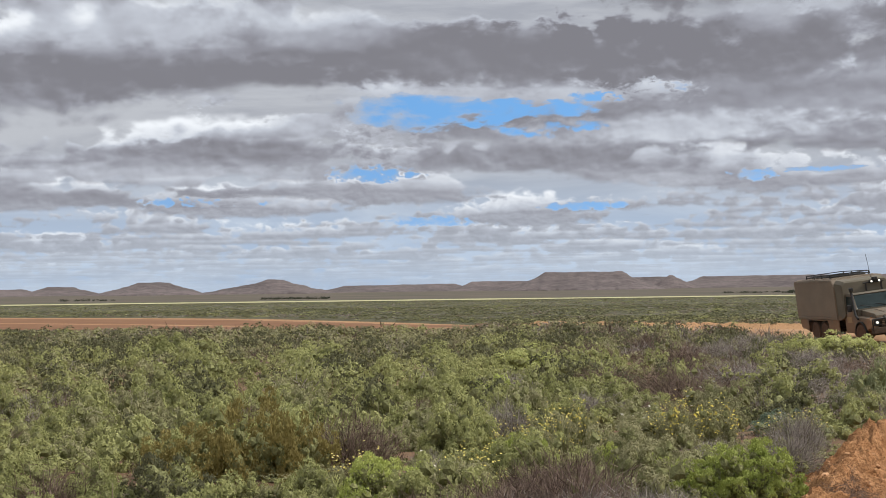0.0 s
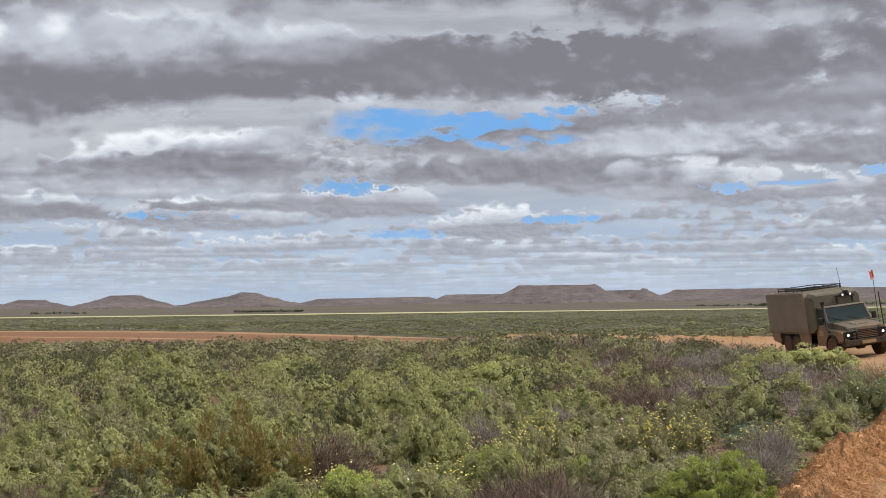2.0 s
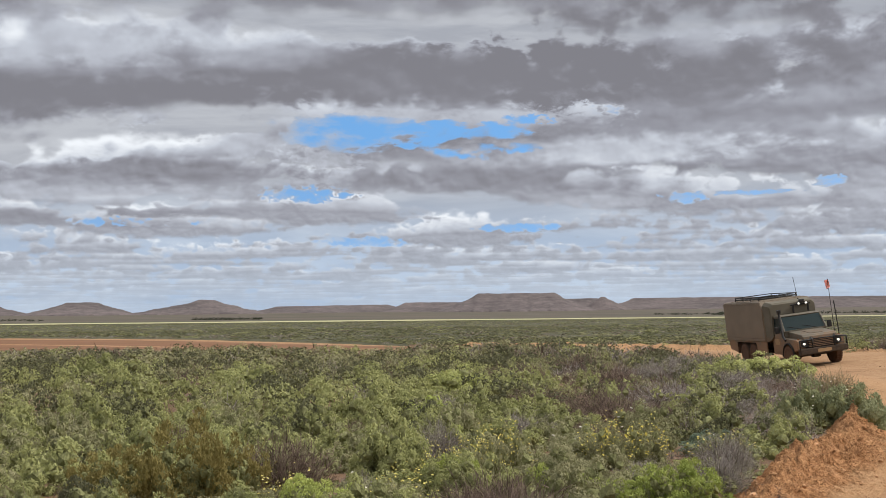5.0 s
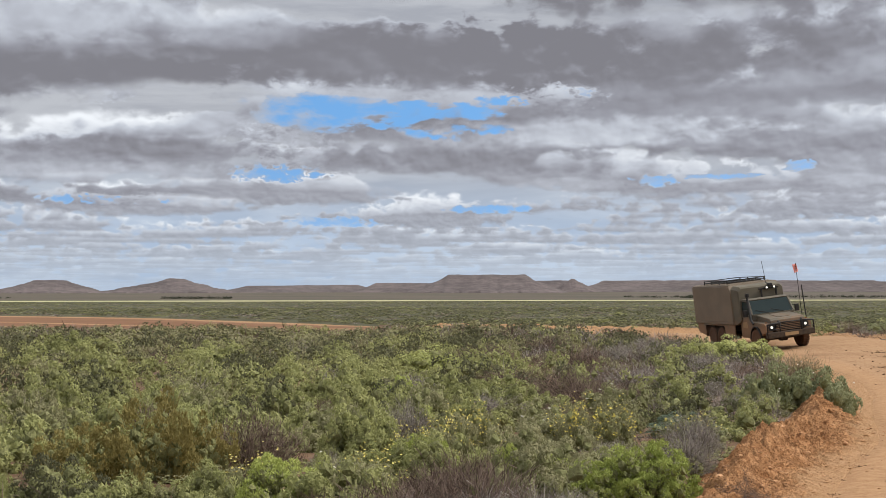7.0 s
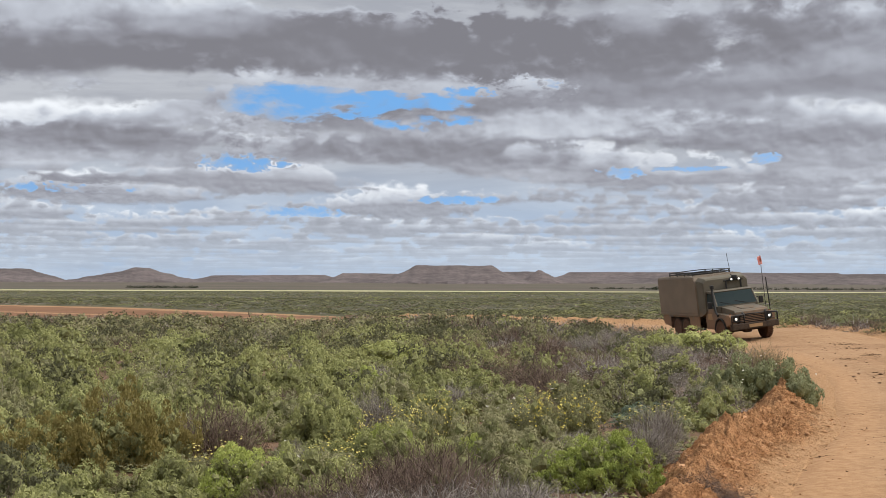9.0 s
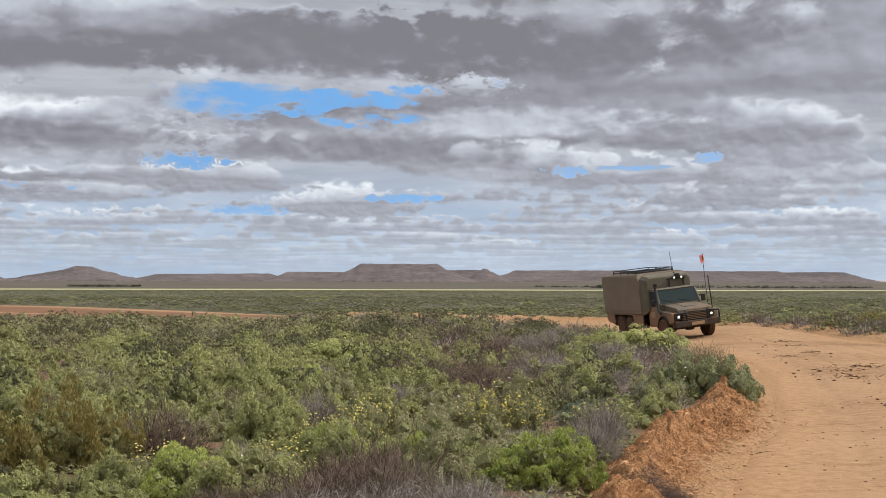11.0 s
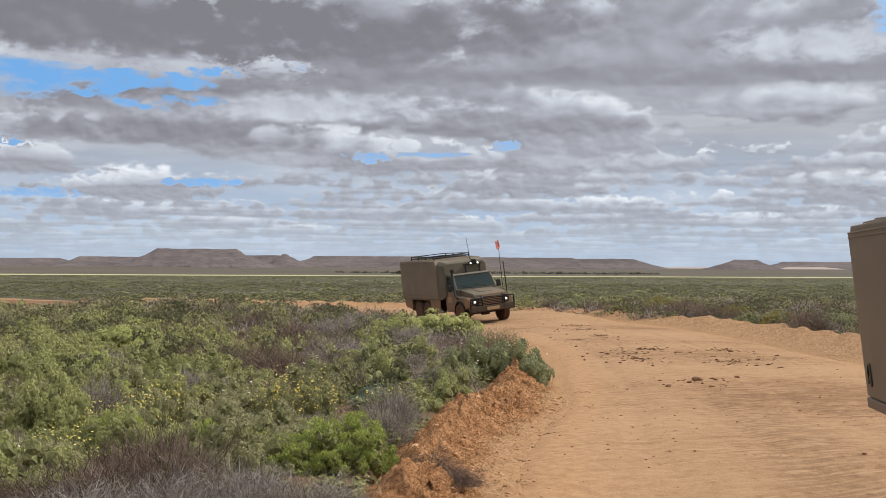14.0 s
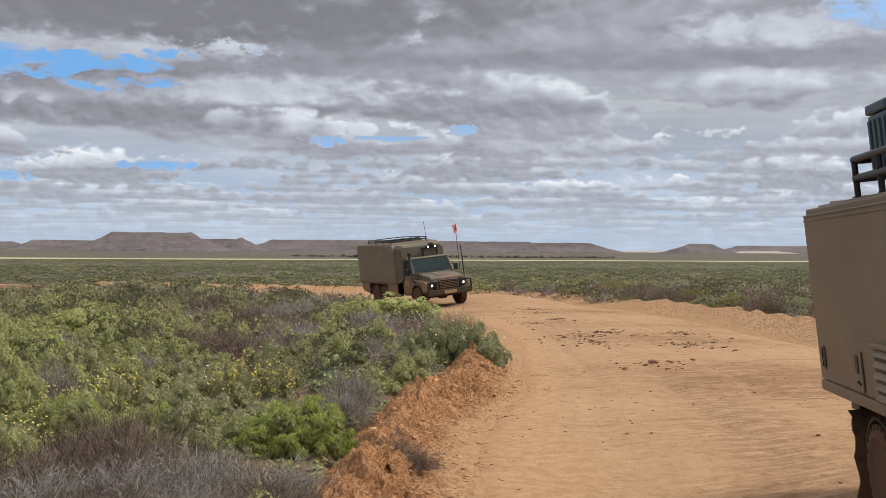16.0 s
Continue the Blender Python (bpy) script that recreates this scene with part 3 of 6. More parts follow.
def bank(name, line, lo, hi, height, width, mat, seed, lean=0.35, grain=1.0):
    """A ridge of graded clods along a line of the plan."""
    p = line[lo:hi]
    t = np.gradient(p, axis=0)
    t /= np.hypot(*t.T)[:, None]
    n = np.stack([t[:, 1], -t[:, 0]], 1)
    s = np.cumsum(np.concatenate([[0], np.hypot(*np.diff(p, axis=0).T)]))
    fine = np.arange(0, s[-1], 0.05 * grain)
    pp = np.stack([np.interp(fine, s, p[:, i]) for i in (0, 1)], 1)
    nn = np.stack([np.interp(fine, s, n[:, i]) for i in (0, 1)], 1)
    v = np.linspace(-1, 1, int(44 / grain))
    x = pp[:, :1] + nn[:, :1] * v * width
    y = pp[:, 1:] + nn[:, 1:] * v * width
    reach = np.clip((v[None, :] + lean) / (1 + lean) / (0.80 + 0.22 * fbm(x, y, 1.9, seed + 5)), 0, 1)
    shape = np.where(v < -lean, smooth(-1.05, -lean, v), (1 - reach) ** 1.35 * (1 - 0.15 * np.sin(3.14 * reach)))
    ends = smooth(0, 1.5, fine) * smooth(fine[-1], fine[-1] - 1.5, fine)
    grit = np.array([noise.ridged_multi_fractal(Vector((a * 2.8, b * 2.8, seed)), 0.9, 2.1, 6, 0.9, 2.0) for a, b in zip(x.ravel(), y.ravel())]).reshape(x.shape)
    lump = 0.80 + 0.30 * fbm(x, y, 1.3, seed) + 0.24 * (grit - 1.0)
    crumb = np.zeros(x.shape)
    if grain < 1:
        for a, b in ((3.1, 0.07), (7.0, 0.075), (15.0, 0.045)):
            w = [noise.voronoi(Vector((p * a, q * a, seed)) + 0.5 * noise.noise_vector(Vector((p * 3, q * 3, 1))))[0] for p, q in zip(x.ravel(), y.ravel())]
            crumb += b * np.array([min(d[1] - d[0], 0.5) * 2 - 0.6 for d in w]).reshape(x.shape)
        crumb *= np.clip(shape * 2.5, 0.12, 1) * ends[:, None] * (0.5 + 0.5 * smooth(-0.2, 0.5, fbm(x, y, 1.7, seed + 2)))
    z = crumb + base_height(x, y) - 0.030 - 0.08 * smooth(0.85, 1.0, v) + (height + 0.04) * shape * lump * ends[:, None]
    if grain < 1:
        face = smooth(-lean - 0.1, 0.1, v)[None, :] * np.clip(shape * 3, 0, 1) * ends[:, None]
        out = np.array([noise.ridged_multi_fractal(Vector((a * 3.5, b * 3.5, c * 9.0 + seed)), 0.8, 2.2, 5, 0.9, 2.0) for a, b, c in zip(x.ravel(), y.ravel(), z.ravel())]).reshape(x.shape)
        push = 0.075 * (out - 1.1) * face
        x, y, z = x + nn[:, :1] * push, y + nn[:, 1:] * push, z + 0.25 * push
    return link_mesh(name, np.stack([x, y, z], -1).reshape(-1, 3), sheet(*x.shape)[:, ::-1], mat, smooth_shade=grain >= 1)


LINE_A = spline(NEAR_EDGE, 16)
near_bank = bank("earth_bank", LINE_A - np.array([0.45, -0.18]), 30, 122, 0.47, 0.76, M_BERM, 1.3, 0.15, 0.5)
tagged(near_bank, "crumbling bank of orange clods graded up beside the track", "earth bank", kind="structure")
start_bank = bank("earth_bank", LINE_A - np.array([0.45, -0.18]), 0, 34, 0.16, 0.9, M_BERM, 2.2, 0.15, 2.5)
tagged(start_bank, "low worn rim of orange earth beside the track", "earth bank", kind="structure")
bend_bank = bank("earth_bank", LINE_A - np.array([0.45, -0.1]), 112, 300, 0.13, 1.0, M_RIM_SAND, 4.1, 0.1, 2.0)
tagged(bend_bank, "low worn rim of orange earth inside the bend", "earth bank", kind="structure")
far_bank = bank("earth_bank", EDGE_B + np.array([1.6, -0.4]), 20, 270, 0.36, 2.2, M_RIM_SAND, 7.7, 0.0, 1.4)
tagged(far_bank, "low orange bank on the outer side of the bend", "earth bank", kind="structure")

# the pale flowering field that crosses the plain
sx = np.linspace(-900, 1400, 140)
sa = np.stack([sx, 600 + 0.02 * sx + 8 * fbm(sx, sx * 0, 0.01, 4.0)], 1)
sd = 165 + 35 * fbm(sx, sx * 0, 0.013, 8.0)
strip_v = np.concatenate([np.c_[sa, base_height(sa[:, 0], sa[:, 1]) + 0.35], np.c_[sa[:, 0], sa[:, 1] + sd, base_height(sa[:, 0], sa[:, 1] + sd) + 0.35]])
tagged(link_mesh("field", strip_v, sheet(2, len(sx)), M_STRIP), "long pale yellow strip of flowering field across the plain", "field", kind="structure")


def hill(name, label, az, el, dist, top, flank, depth, cap, mat=M_HILL, seed=0.0, slope=0.0):
    """A table hill or a rounded one: azimuth of its middle, elevation of its top, half width of its top and its two flanks, all in degrees."""
    k = math.tan(radians(1)) * dist
    nx, ny = 110, 24
    u = np.linspace(-(top + flank[0]), top + flank[1], nx)
    v = np.linspace(-1, 1, ny)
    uu, vv = np.meshgrid(u, v, indexing="ij")
    wob = 0.05 * fbm(uu * 4, vv * 3, 1.0, seed) + 0.02 * fbm(uu * 13, vv * 6, 1.0, seed + 3)
    q = np.hypot(np.where(uu < 0, np.maximum(-uu - top, 0) / flank[0], np.maximum(uu - top, 0) / flank[1]), np.maximum(np.abs(vv) - 0.15, 0) / 0.85)
    q = np.clip(q + wob * smooth(0, 0.2, q), 0, 1)
    steep = np.clip(q / 0.16, 0, 1)
    prof = 1 - cap * steep - (1 - cap) * (1 - (1 - q) ** 1.15)
    top_z = dist * math.tan(radians(el)) * (1 + slope * uu / max(top, 0.1) + 0.03 * fbm(uu * 2.1, vv * 0.4, 1.0, seed + 9)) + 1.9
    foot = float(base_height(dist * math.sin(radians(az)), dist * math.cos(radians(az)))) - 3.0
    h = foot + (top_z - foot) * prof + 0.8 * fbm(uu * 3, vv * 2, 1.0, seed + 6) * (prof < 0.98)
    a = radians(az)
    cx, cy = dist * math.sin(a), dist * math.cos(a)
    x = cx + uu * k * math.cos(a) + vv * depth * math.sin(a)
    y = cy - uu * k * math.sin(a) + vv * depth * math.cos(a)
    z = np.where((prof <= 0.0), -6.0, h)
    ob = link_mesh(name, np.stack([x, y, z], -1).reshape(-1, 3), sheet(nx, ny), mat, smooth_shade=True)
    return tagged(ob, label, "hill", "far hills")


TABLE = "flat-topped red-brown table hill on the horizon"
hill("mesa", TABLE, 6.32, 0.96, 3500, 1.72, (2.1, 2.0), 330, 0.07, seed=1)
hill("mesa", "low stepped bench of red-brown rock beside the table hill", 3.4, 0.60, 3700, 2.1, (1.5, 3.0), 260, 0.15, seed=2)
hill("mesa", "long low shelf of red-brown rock on the horizon", -2.0, 0.50, 3800, 2.5, (1.9, 2.0), 260, 0.15, seed=3, slope=0.04)
hill("hill", "rounded red-brown hill with a narrow top", -7.55, 0.80, 3500, 0.32, (3.6, 2.6), 320, 0.05, seed=4)
hill("mesa", "small flat-topped red-brown hill on the horizon", -12.9, 0.715, 3500, 0.66, (2.4, 2.0), 300, 0.07, seed=5)
hill("hill", "low worn hill on the horizon", -16.85, 0.565, 3700, 0.55, (1.9, 1.8), 260, 0.1, seed=6)
hill("hill", "low worn hill at the end of the range", -20.2, 0.48, 3700, 1.8, (1.8, 2.2), 260, 0.1, seed=7)
hill("mesa", "long level escarpment of red-brown rock on the horizon", 17.4, 0.68, 3800, 5.8, (2.4, 1.8), 300, 0.16, seed=8, slope=-0.03)
hill("mesa", "low saddle between two table hills", 9.2, 0.70, 3750, 0.75, (1.5, 1.9), 260, 0.08, seed=9)
hill("hill", "small knob of rock beside the table hill", 10.2, 0.765, 3600, 0.08, (1.3, 1.4), 160, 0.04, seed=10)
hill("mesa", "dark end of the long escarpment", 24.6, 0.62, 3600, 1.3, (1.9, 1.9), 260, 0.1, seed=11)
hill("mesa", "small dark table hill standing alone", 30.8, 0.60, 3500, 0.5, (1.7, 1.4), 240, 0.1, seed=12)
hill("mesa", "far low table hill beyond pale sand slopes", 34.6, 0.52, 4000, 2.2, (1.9, 2.4), 260, 0.12, seed=13)
hill("mesa", "far low table hill on the horizon", 42.0, 0.55, 3900, 3.0, (2.4, 2.4), 260, 0.12, seed=14)
hill("sand_slope", "pale sand slope below the far hills", 28.2, 0.27, 4200, 0.9, (1.0, 1.2), 150, 0.1, M_PALE, seed=15)
hill("sand_slope", "pale sand slope below the far table hill", 33.4, 0.29, 3750, 0.8, (1.0, 1.6), 100, 0.1, M_PALE, seed=16)

# ---- scrub ----
rng = np.random.default_rng(7)


def unit(v):
    return v / np.maximum(np.linalg.norm(v, axis=-1, keepdims=True), 1e-6)


def blades(at, way, length, width, r):
    """Leaf blades or twigs: narrow triangles from at along way. Returns (n, 3, 3)."""
    n = len(at)
    side = unit(np.cross(way, r.normal(size=(n, 3))))
    length, width = np.broadcast_to(length, n)[:, None], np.broadcast_to(width, n)[:, None]
    return np.stack([at - side * width * 0.5, at + side * width * 0.5, at + way * length], 1)


def dome(n, r, flat=0.75, full=0.55):
    """Points through the outer part of a bush of radius 1 and the outward ways at them."""
    a, z = r.uniform(0, 2 * math.pi, n), r.uniform(0.02, 1, n)
    s = np.sqrt(1 - z * z)
    way = np.stack([s * np.cos(a), s * np.sin(a), z], 1)
    lump = 1 + 0.20 * np.sin(3 * a + 2.1 * r.uniform()) + 0.16 * np.sin(5 * a + 7 * z + 5 * r.uniform()) + 0.12 * r.normal(size=n)
    at = way * (lump * r.uniform(full, 1, n) ** 0.7)[:, None]
    at[:, 2] *= flat
    return at, way


def leafy(r, sprigs, per, leaf, flat=0.8, up=0.5, spread=0.5):
    """Sprigs with small leaves on them, in a bush about 1 in radius. Leaves lie over the outline, so that crowns catch the light."""
    at, way = dome(sprigs, r, flat)
    out = np.repeat(way, per, 0)
    way = unit(way + np.array([0, 0, up]) + 0.45 * r.normal(size=way.shape))
    size = 0.30 * r.uniform(0.6, 1.2, (sprigs, 1))
    base = np.repeat(at - way * size * 0.5, per, 0)
    dirs = np.repeat(way, per, 0)
    u = r.uniform(0, 1, (sprigs * per, 1)) * np.repeat(size, per, 0)
    rise = np.array([0, 0, 1.0]) - 0.6 * out * out[:, 2:]
    d = unit(0.5 * dirs + 0.7 * rise + spread * r.normal(size=dirs.shape))
    side = unit(np.cross(out + np.array([0, 0, 0.5]) + 0.45 * r.normal(size=out.shape), d))
    n = len(base)
    length = (leaf * r.uniform(0.7, 1.4, n))[:, None]
    at = base + dirs * u
    mid = at + d * length * 0.5
    return np.stack([at, mid - side * leaf * 0.19, at + d * length, mid + side * leaf * 0.19], 1)


PHI = (1 + 5 ** 0.5) / 2
ICO = unit(np.array([(-1, PHI, 0), (1, PHI, 0), (-1, -PHI, 0), (1, -PHI, 0), (0, -1, PHI), (0, 1, PHI), (0, -1, -PHI), (0, 1, -PHI), (PHI, 0, -1), (PHI, 0, 1), (-PHI, 0, -1), (-PHI, 0, 1)]))
ICO_F = np.array([(0, 11, 5), (0, 5, 1), (0, 1, 7), (0, 7, 10), (0, 10, 11), (1, 5, 9), (5, 11, 4), (11, 10, 2), (10, 7, 6), (7, 1, 8), (3, 9, 4), (3, 4, 2), (3, 2, 6), (3, 6, 8), (3, 8, 9), (4, 9, 5), (2, 4, 11), (6, 2, 10), (8, 6, 7), (9, 8, 1)])
OCT = np.array([(1, 0, 0), (-1, 0, 0), (0, 1, 0), (0, -1, 0), (0, 0, 1), (0, 0, -1)], float)
OCT_F = np.array([(0, 2, 4), (2, 1, 4), (1, 3, 4), (3, 0, 4), (2, 0, 5), (1, 2, 5), (3, 1, 5), (0, 3, 5)])


def clumps(at, rad, fine, r):
    """The packed inner leaves of each tuft, as small uneven lumps. Returns triangles."""
    v, f = (ICO, ICO_F) if fine else (OCT, OCT_F)
    p = v[None] * (rad[:, None] * r.uniform(0.62, 1.08, (len(at), len(v))))[..., None]
    return (p + at[:, None])[:, f].reshape(-1, 3, 3)


def tufted(r, tufts, inner, leaves, leaf, size=0.34, flat=0.85, up=0.2, lift=0.35):
    """A bush of rounded tufts: packed inner leaves, and loose ones that lie round them every way. Returns both."""
    at, way = dome(tufts, r, flat, 0.8)
    at = at * 0.84
    rad = size * r.uniform(0.65, 1.25, tufts)
    packed = clumps(at * 0.9, rad * (0.74 if inner >= 7 else 0.5), inner >= 7, r)
    n = tufts * leaves
    out = unit(r.normal(size=(n, 3)) + np.array([0, 0, 0.45]) + 0.7 * np.repeat(way, leaves, 0))
    root = np.repeat(at, leaves, 0) + out * (np.repeat(rad, leaves) * r.uniform(0.70, 1.0, n))[:, None]
    high = np.array([0, 0, up])
    d = unit(np.cross(out, r.normal(size=(n, 3))) * 0.8 + high + lift * out)
    side = unit(np.cross(out + 0.12 * r.normal(size=(n, 3)), d))
    length = (leaf * r.uniform(0.6, 1.3, n))[:, None]
    return packed, np.stack([root - d * length * 0.4 - side * leaf * 0.36, root - d * length * 0.4 + side * leaf * 0.36, root + d * length * 0.6], 1)


def twiggy(r, n, length, width, flat=0.8, up=0.35):
    at, way = dome(n, r, flat, 0.25)
    d = unit(way + np.array([0, 0, up]) + 0.55 * r.normal(size=way.shape))
    return blades(at - d * length * 0.5, d, length * r.uniform(0.5, 1.3, n), width, r)


def stems(r, n, flat=0.8, width=0.03):
    at, way = dome(n, r, flat, 0.7)
    root = np.zeros_like(at) + 0.06 * r.normal(size=at.shape)
    root[:, 2] = -0.05
    d = at - root
    ln = np.linalg.norm(d, axis=1)
    return blades(root, unit(d), ln * 0.95, width, r)


def core(r, n, size=0.6, flat=0.7, twig=0.5):
    """The dense twiggy heart of a bush: broad dark splinters through its middle."""
    at, way = dome(n, r, flat, 0.05)
    d = unit(r.normal(size=at.shape) + np.array([0, 0, 0.4]))
    return blades(at * size - d * twig * 0.5, d, twig, twig * 0.42, r)


def quads_mesh(name, quads, mat, tris=None):
    """Loose quads and triangles as one mesh."""
    me = bpy.data.meshes.new(name)
    quads = np.zeros((0, 4, 3)) if quads is None else np.asarray(quads)
    tris = np.zeros((0, 3, 3)) if tris is None else np.asarray(tris)
    v = np.concatenate([quads.reshape(-1, 3), tris.reshape(-1, 3)]).astype(np.float32)
    starts = np.concatenate([np.arange(len(quads)) * 4, len(quads) * 4 + np.arange(len(tris)) * 3]).astype(np.int32)
    me.vertices.add(len(v))
    me.vertices.foreach_set("co", v.ravel())
    me.loops.add(len(v))
    me.loops.foreach_set("vertex_index", np.arange(len(v), dtype=np.int32))
    me.polygons.add(len(starts))
    me.polygons.foreach_set("loop_start", starts)
    me.update(calc_edges=True)
    me.materials.append(mat)
    return me


def shrub(label, foliage, leaf_mat, wood, wood_mat, extra=None, category="shrub", group="", name="shrub"):
    """One bush, 1 m in radius, as a thing with foliage and stems. foliage: leaves, or (dark inner twigs, leaves)."""
    inner = None
    if isinstance(foliage, tuple):
        inner, foliage = foliage
    ob = new(name)
    tagged(ob, label, category, group)
    parts = [("foliage", quads_mesh("foliage", None, leaf_mat, foliage)), ("stem", quads_mesh("stem", None, wood_mat if inner is None else M_HEART, wood if inner is None else np.concatenate([wood, inner])))]
    if extra:
        parts.append(("flower_head", quads_mesh("flower_head", *extra)))
    for part_name, me in parts:
        p = new(part_name, me)
        p.parent = ob
        p["kind"] = "stuff"
    return ob


def flowers(r, n, size, flat=0.85, lift=0.06):
    """Small flat flower heads above a bush: two crossed diamonds each."""
    at, way = dome(n, r, flat, 0.9)
    at[:, 2] += lift
    d = unit(r.normal(size=at.shape) * np.array([1, 1, 0.25]))
    d2 = unit(np.cross(d, np.array([0, 0, 1.0]) + 0.3 * r.normal(size=at.shape)))
    up = unit(np.cross(d, d2))
    h = size * 0.5
    one = np.stack([at - d * h, at - d2 * h, at + d * h, at + d2 * h], 1)
    return one


def place(ob, x, y, r, s, h=None):
    """Pose of a bush at (x, y), s its radius in metres."""
    return Matrix.LocRotScale((x, y, float(plain_height(np.float64(x), np.float64(y))) - 0.02), Euler((0, 0, r)), (s, s, (h or s)))


def grow(ob, spots):
    """Sets a bush on the first spot and copies of it on the others: x, y, radius, height."""
    for i, (x, y, s, h) in enumerate(spots):
        m = place(ob, x, y, rng.uniform(0, 6.28), s, h)
        if i == 0:
            ob.matrix_basis = m
        else:
            c = copy_thing(ob, m)
            c.matrix_basis = m

# ---- shrubs that stand out, each a thing of its own ----
def heath(r, n, up=1.4):
    """Upright feathery sprigs."""
    at, way = dome(n, r, 0.95, 0.35)
    d = unit(way * 0.9 + np.array([0, 0, up]) + 0.30 * r.normal(size=way.shape))
    out = []
    for k in range(7):
        out.append(blades(at + d * 0.045 * k, unit(d + 0.55 * r.normal(size=d.shape)), 0.085, 0.022, r))
    return np.concatenate(out)


def make_shrub(kind, r):
    def mound(size, *args, **more):
        knots, leaves = tufted(r, *args, **more)
        return np.concatenate([core(r, 70, size * 0.85, 0.7, 0.2), knots]), leaves
    def feather():
        knots, leaves = tufted(r, 100, 8, 66, 0.054, 0.15, 0.95, 0.9, 0.9)
        return np.concatenate([core(r, 40, 0.45, 0.8, 0.3), knots * 0.85]), np.concatenate([leaves, heath(r, 40, 0.3)])
    dry = lambda size, q: (core(r, 60, size, 0.7, 0.35), q)
    big = dict(
        ochre=lambda: shrub("tall feathery ochre-green shrub above the low scrub", feather(), M_OCHRE, stems(r, 30, 0.8, 0.015), M_BROWN),
        green=lambda: shrub("rounded yellow-green succulent shrub", mound(0.66, 70, 8, 90, 0.065, 0.20), M_GREEN, stems(r, 40), M_BROWN),
        lime=lambda: shrub("dense yellow-green mound of a shrub near the track", mound(0.68, 66, 8, 74, 0.074, 0.21), M_LIME, stems(r, 40), M_BROWN),
        bright=lambda: shrub("fresh bright green leafy shrub", mound(0.68, 170, 8, 62, 0.048, 0.125, up=0.5, lift=0.7), M_BRIGHT, stems(r, 50), M_BROWN),
        deep=lambda: shrub("dark green shrub dotted with white flowers at the bank", mound(0.66, 66, 8, 74, 0.074, 0.21), M_DEEP, stems(r, 50), M_BROWN, (flowers(r, 26, 0.06), M_WHITE)),
        blue=lambda: shrub("low blue-green saltbush mat", mound(0.62, 26, 12, 70, 0.10, 0.30), M_BLUE, stems(r, 30), M_BROWN),
        brown=lambda: shrub("dry dark brown twiggy bush", dry(0.58, twiggy(r, 3600, 0.26, 0.014, 0.8, 0.35)), M_BROWN, stems(r, 120, 0.85, 0.02), M_BROWN),
        brownlow=lambda: shrub("tangle of dead brown roots hanging on the bank", twiggy(r, 2600, 0.34, 0.012, 0.8, -0.5), M_BROWN, stems(r, 60, 0.85, 0.02), M_BROWN),
        greytwig=lambda: shrub("dead grey twiggy bush", dry(0.5, np.concatenate([twiggy(r, 3800, 0.26, 0.011, 0.8, 0.25), twiggy(r, 500, 0.5, 0.012, 0.8, 0.45)])), M_GREY, stems(r, 120, 0.85, 0.022), M_BROWN),
        straw=lambda: shrub("straw-coloured dry twiggy bush by the track", dry(0.55, twiggy(r, 2200, 0.24, 0.012)), M_STRAW, stems(r, 90, 0.85, 0.02), M_BROWN),
        yelshrub=lambda: shrub("green herb covered with small yellow flowers", mound(0.5, 40, 10, 70, 0.065, 0.22), M_GREYGREEN, stems(r, 60), M_BROWN, (flowers(r, 150, 0.085, lift=0.32), M_YELLOW), "flowering herb"),
        whiteflow=lambda: shrub("grey-green herb with scattered white daisies", mound(0.5, 24, 10, 80, 0.085, 0.30), M_GREYGREEN, stems(r, 60), M_BROWN, (flowers(r, 26, 0.13, lift=0.25), M_WHITE), "flowering herb"))
    return big[kind]()


# kind, x, y, radius, height
KEYS_NEAR = [("ochre", -2.50, 12.4, 0.46, 0.56), ("ochre", -1.86, 12.5, 0.56, 0.84), ("ochre", -1.42, 12.5, 0.42, 0.62), ("brown", -0.92, 13.0, 0.50, 0.70), ("green", 0.19, 13.4, 0.44, 0.66),
             ("greytwig", 0.72, 15.2, 0.34, 0.60), ("bright", 0.83, 12.4, 0.30, 0.44), ("bright", 1.55, 12.2, 0.18, 0.36), ("brown", 1.15, 11.3, 0.42, 0.42), ("bright", -0.55, 10.8, 0.46, 0.50),
             ("greytwig", -0.15, 12.1, 0.22, 0.36), ("bright", 2.62, 10.85, 0.50, 0.56), ("bright", 2.20, 11.0, 0.36, 0.40), ("bright", 1.85, 11.5, 0.26, 0.38), ("greytwig", 3.40, 12.5, 0.34, 0.44), ("greytwig", 3.9, 14.0, 0.36, 0.52)]
KEYS_MID = [("deep", 6.75, 19.5, 0.60, 0.82), ("deep", 7.42, 19.3, 0.54, 0.76), ("straw", 9.9, 27.2, 0.78, 0.66), ("lime", 9.17, 32.6, 0.75, 0.66), ("lime", 10.2, 32.8, 0.95, 0.74), ("lime", 11.2, 33.8, 0.66, 0.60),
            ("greytwig", 5.4, 23.2, 0.85, 0.56), ("brown", 3.69, 21.2, 0.70, 0.58), ("brown", 3.87, 20.0, 0.75, 0.60), ("green", -7.4, 35.2, 1.0, 0.85), ("green", -3.1, 29.8, 0.9, 0.75), ("lime", 1.7, 27.6, 0.9, 0.70)]
